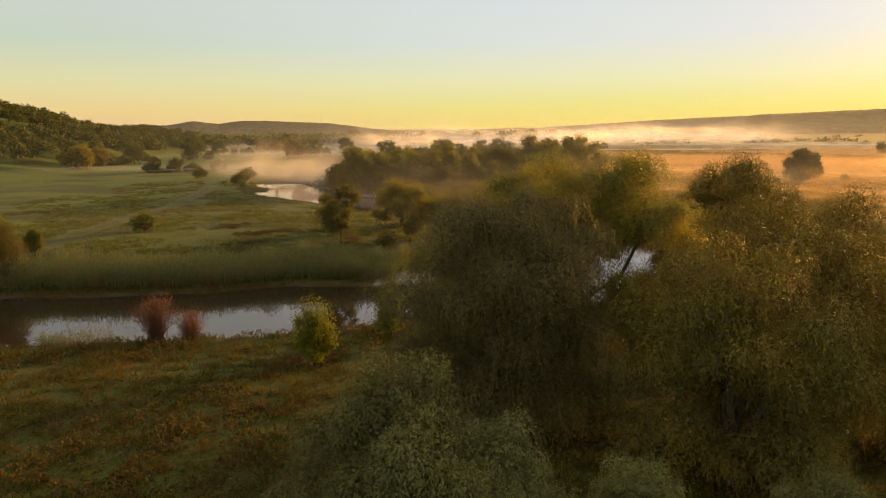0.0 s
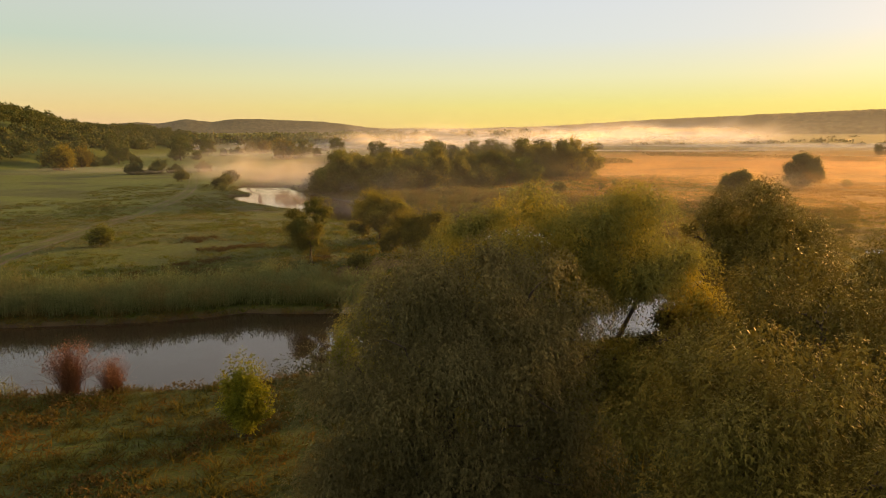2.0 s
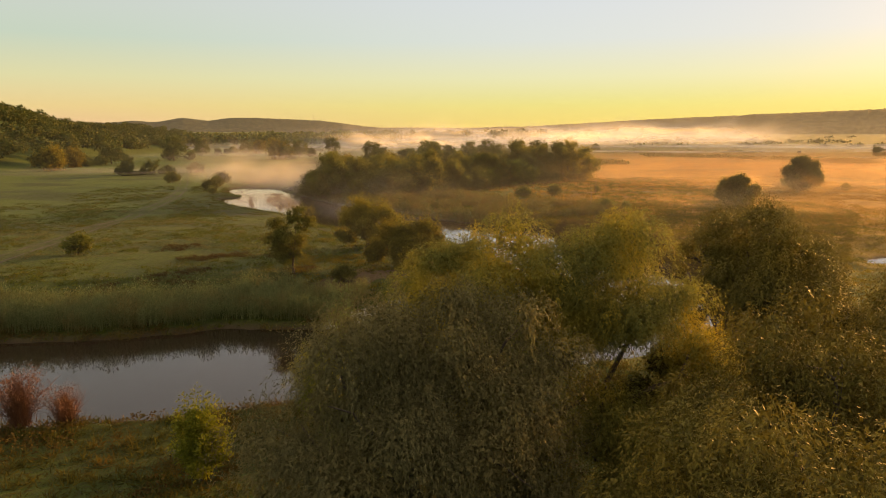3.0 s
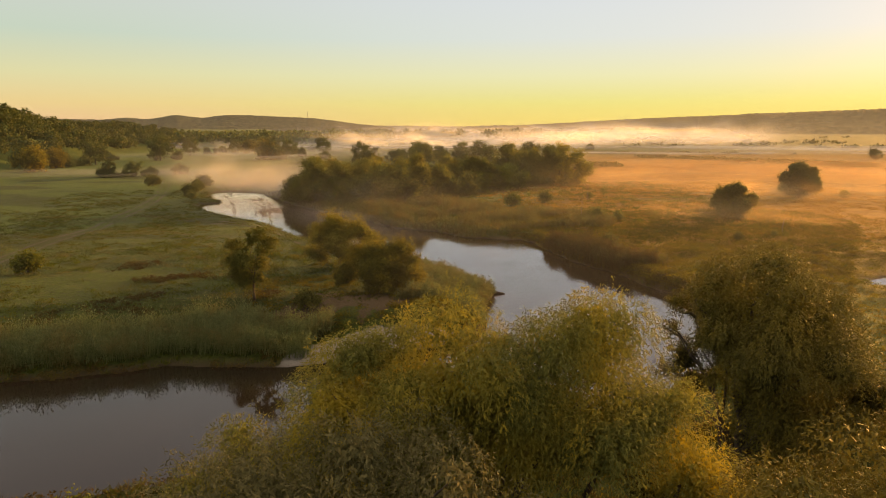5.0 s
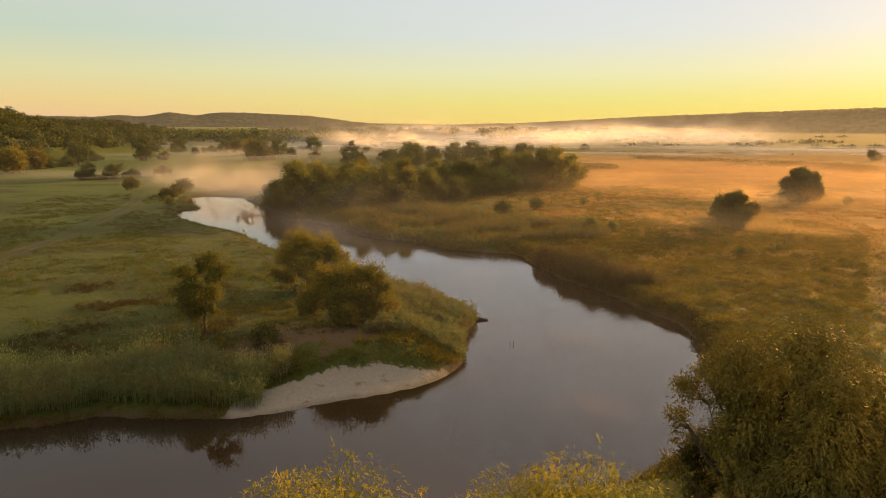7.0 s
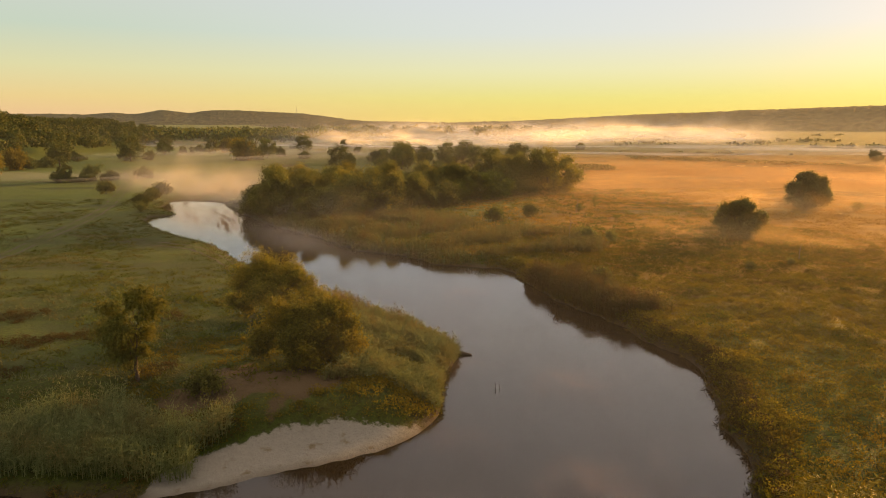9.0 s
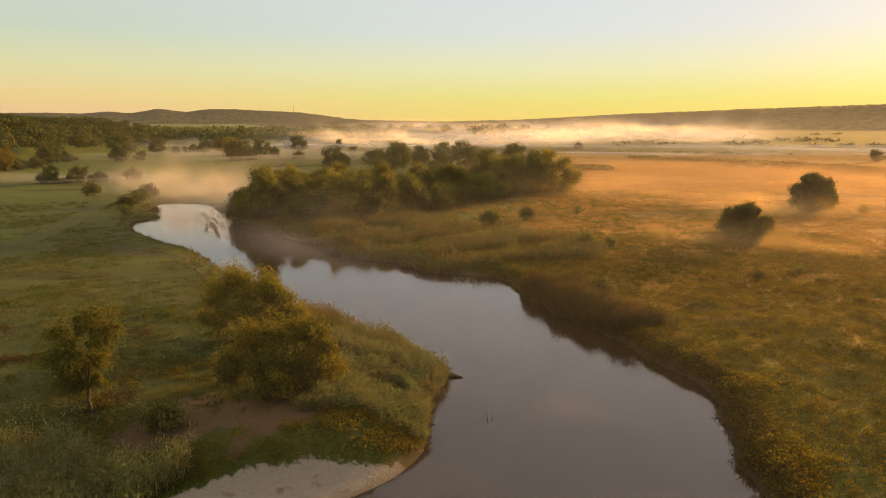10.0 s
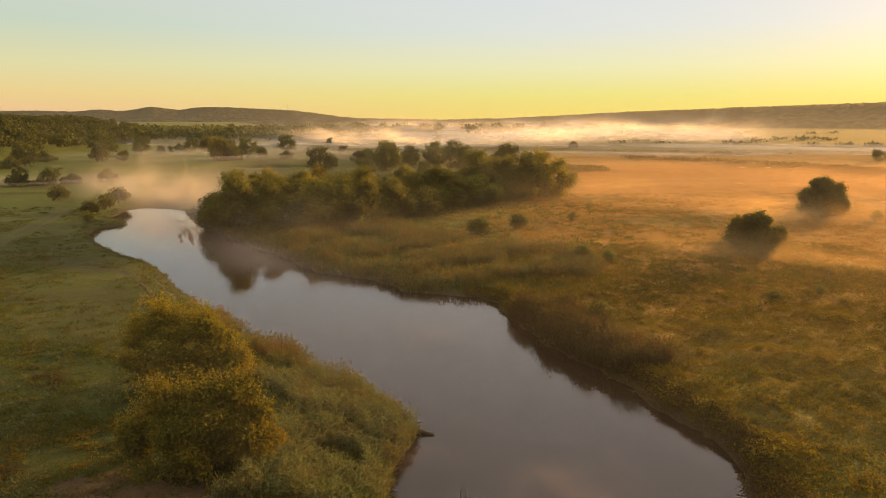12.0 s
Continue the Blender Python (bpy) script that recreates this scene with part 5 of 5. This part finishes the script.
# ---------------------------------------------------------------- mist
def mist_plume(name, label, x, y, z, long, tall, turn, material, seed):
    """A rising veil of vapour: an upright, wavering sheet that thins out upwards and sideways."""
    n, m = 48, 16
    u, w = np.meshgrid(np.linspace(-1, 1, n), np.linspace(0, 1, m))
    u, w = u.ravel(), w.ravel()
    top = 0.30 + 0.95 * noise2(u * 4.5 + seed * 17, 0 * u, 1.0, seed, 4)
    thick = step(1.0, 0.35, np.abs(u)) * step(1.0, 0.1, w / np.maximum(top, 0.1)) * step(-0.02, 0.30, w)
    px = u * long / 2
    py = (noise2(u * 2 + seed, w * 2, 1.0, seed + 5, 3) - 0.5) * long * 0.35 + w * tall * 0.3
    i = (np.arange(m - 1)[:, None] * n + np.arange(n - 1)).ravel()
    faces = np.stack([i, i + 1, i + n + 1, i + n], 1)
    faces = faces[thick[faces].max(1) > 0.005]
    ob = tagged(new(name, mesh_of(name, np.stack([px, py, w * tall], 1), faces, material, True, {"thickness": thick})), label, "mist", kind="stuff")
    ob.matrix_basis = pose(x, y, z, 0, 0, turn)
    return ob


def mist_layer(name, label, x, y, z, long, wide, turn, material, seed):
    """A shallow uneven layer of vapour that thins out towards its edge."""
    n, m = 40, 40
    u, v = np.meshgrid(np.linspace(-1, 1, n), np.linspace(-1, 1, m))
    u, v = u.ravel(), v.ravel()
    a = np.arctan2(v, u)
    edge = 0.80 + 0.36 * noise2(np.cos(a) * 1.5 + seed, np.sin(a) * 1.5, 1.0, seed, 2)
    thick = step(1.0, 0.05, np.sqrt(u * u + v * v) / edge)
    px, py = u * long / 2, v * wide / 2
    pz = min(0.9, long / 120) * (noise2(px + seed * 31, py, 30, seed, 2) - 0.5)
    i = (np.arange(m - 1)[:, None] * n + np.arange(n - 1)).ravel()
    faces = np.stack([i, i + 1, i + n + 1, i + n], 1)
    faces = faces[thick[faces].max(1) > 0.004]
    ob = tagged(new(name, mesh_of(name, np.stack([px, py, pz], 1), faces, material, True, {"thickness": thick})), label, "mist", kind="stuff")
    ob.matrix_basis = pose(x, y, z, 0, 0, turn)


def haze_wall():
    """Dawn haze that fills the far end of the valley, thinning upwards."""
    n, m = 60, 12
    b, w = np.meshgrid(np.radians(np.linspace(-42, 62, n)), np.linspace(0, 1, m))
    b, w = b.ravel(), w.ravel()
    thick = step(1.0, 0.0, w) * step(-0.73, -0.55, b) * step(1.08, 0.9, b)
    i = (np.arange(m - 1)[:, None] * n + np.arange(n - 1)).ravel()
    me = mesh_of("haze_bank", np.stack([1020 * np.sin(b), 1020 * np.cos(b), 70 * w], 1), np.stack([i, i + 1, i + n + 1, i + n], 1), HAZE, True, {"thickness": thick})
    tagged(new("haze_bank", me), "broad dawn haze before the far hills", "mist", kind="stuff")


def haze_veil(d, tall, weight):
    """Thin dawn haze across the valley at one distance, thinning upwards and near the ground."""
    n, m = 60, 14
    b, w = np.meshgrid(np.radians(np.linspace(-46, 62, n)), np.linspace(0, 1, m) ** 1.5)
    b, w = b.ravel(), w.ravel()
    # brighter haze towards the sun is put into the thickness, halved on the left
    thick = weight * step(1.0, 0.2, w) * step(0.2, 4.0, w * tall) * (0.5 + 0.5 * step(-0.40, 0.05, b))
    i = (np.arange(m - 1)[:, None] * n + np.arange(n - 1)).ravel()
    sway = d * (1 + 0.10 * (noise2(b * 3, 0 * b + d, 1.0, 63, 2) - 0.5))
    me = mesh_of("haze_veil", np.stack([sway * np.sin(b), sway * np.cos(b), 0.4 + tall * w], 1), np.stack([i, i + 1, i + n + 1, i + n], 1), HAZE_THIN, True, {"thickness": thick})
    tagged(new("haze_veil", me), "thin dawn haze hanging over the valley", "mist", kind="stuff")


def build_mist():
    rng = np.random.default_rng(173)
    # the white bank across the far valley
    for k in range(14):
        d, b = 430 + 30 * k, -3 + 20 * rng.random()
        mist_plume("mist_bank", "low white mist bank lit by the dawn", d * math.sin(radians(b)), d * math.cos(radians(b)), 0, d * 0.48, rng.uniform(13, 25), -b - 15, MIST_LOW, 200 + k)
    for k in range(8):
        d, b = 360 + 60 * k, -24 + 20 * rng.random()
        mist_plume("mist_bank", "thin mist lying between the far trees", d * math.sin(radians(b)), d * math.cos(radians(b)), 0, d * 0.40, rng.uniform(6, 9), -b - 15, MIST_GREY, 230 + k)
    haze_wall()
    for d, tall, weight in ((56, 9, 0.3), (64, 10, 0.35), (74, 12, 0.35), (86, 13, 0.4), (100, 14, 0.4), (113, 15, 0.4), (128, 17, 0.4), (165, 20, 0.6), (215, 24, 0.6),
                            (290, 28, 0.7), (400, 34, 0.9), (560, 42, 1.0), (760, 50, 1.0)):
        haze_veil(d, tall, weight)
    # veils that carry the sun's gold in their own colour
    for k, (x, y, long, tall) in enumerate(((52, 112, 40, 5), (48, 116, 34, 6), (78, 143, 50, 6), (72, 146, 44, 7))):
        mist_plume("gold_tinted_mist", "mist round a tree of the meadow, coloured like low sunlight", x, y, 0.2, long, tall, -30, MIST_GOLD, 350 + k)
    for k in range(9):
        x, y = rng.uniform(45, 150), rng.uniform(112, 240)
        mist_plume("gold_tinted_mist", "mist lying on the wet meadow, coloured like low sunlight", x, y, 0.3, rng.uniform(60, 110), rng.uniform(5, 9), -25 + rng.uniform(-15, 15), MIST_GOLD, 330 + k)
    # shallow layers lying over the wet meadows, the first two coloured like low sunlight
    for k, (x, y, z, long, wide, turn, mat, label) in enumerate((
            (106, 205, 1.5, 280, 300, 25, MIST_VEIL, "shallow mist over the wet meadow, coloured like low sunlight"), (126, 246, 2.8, 260, 250, 20, MIST_VEIL, "shallow mist over the wet meadow, coloured like low sunlight"),
            (15, 70, 0.5, 22, 30, 20, MIST_WATER, "faint pink mist drifting on the river"), (14, 58, 0.5, 20, 22, 10, MIST_WATER, "faint pink mist drifting on the river"), (-10, 127, 1.0, 64, 20, -49, MIST_RISING, "pale mist lying on the river bend"), (9, 92, 0.5, 18, 30, 35, MIST_WATER, "faint pink mist drifting on the river"),
            (-9, 123, 0.5, 60, 22, -50, MIST_RISING, "pale mist lying on the river bend"),
            (190, 370, 3.4, 380, 150, -15, MIST_LOW, "low white mist streak across the far fields"), (110, 330, 2.6, 190, 60, -12, MIST_LOW, "low white mist streak across the far fields"),
            (250, 300, 2.6, 240, 60, -20, MIST_LOW, "low white mist streak across the far fields"), (-60, 330, 2.6, 260, 150, 8, MIST_PALE, "thin pale mist over the left meadows"),
            (-95, 225, 1.6, 130, 60, 10, MIST_PALE, "thin pale mist over the left meadows"), (-20, 420, 3.2, 330, 120, 0, MIST_GREY, "low white mist streak across the far fields"))):
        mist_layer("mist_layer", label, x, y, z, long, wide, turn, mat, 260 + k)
    # vapour rising from the river bend
    for k in range(22):
        s = rng.random()
        x, y = -54 + 34 * s + rng.uniform(-5, 5), 186 - 34 * s + rng.uniform(-6, 6)
        mist_plume("river_mist", "wisp of mist rising from the river", x, y, 0.05, rng.uniform(34, 60), rng.uniform(8, 14) * (1.2 - 0.45 * s), -25 + rng.uniform(-15, 15), MIST_RISING, 300 + k)


build_mist()
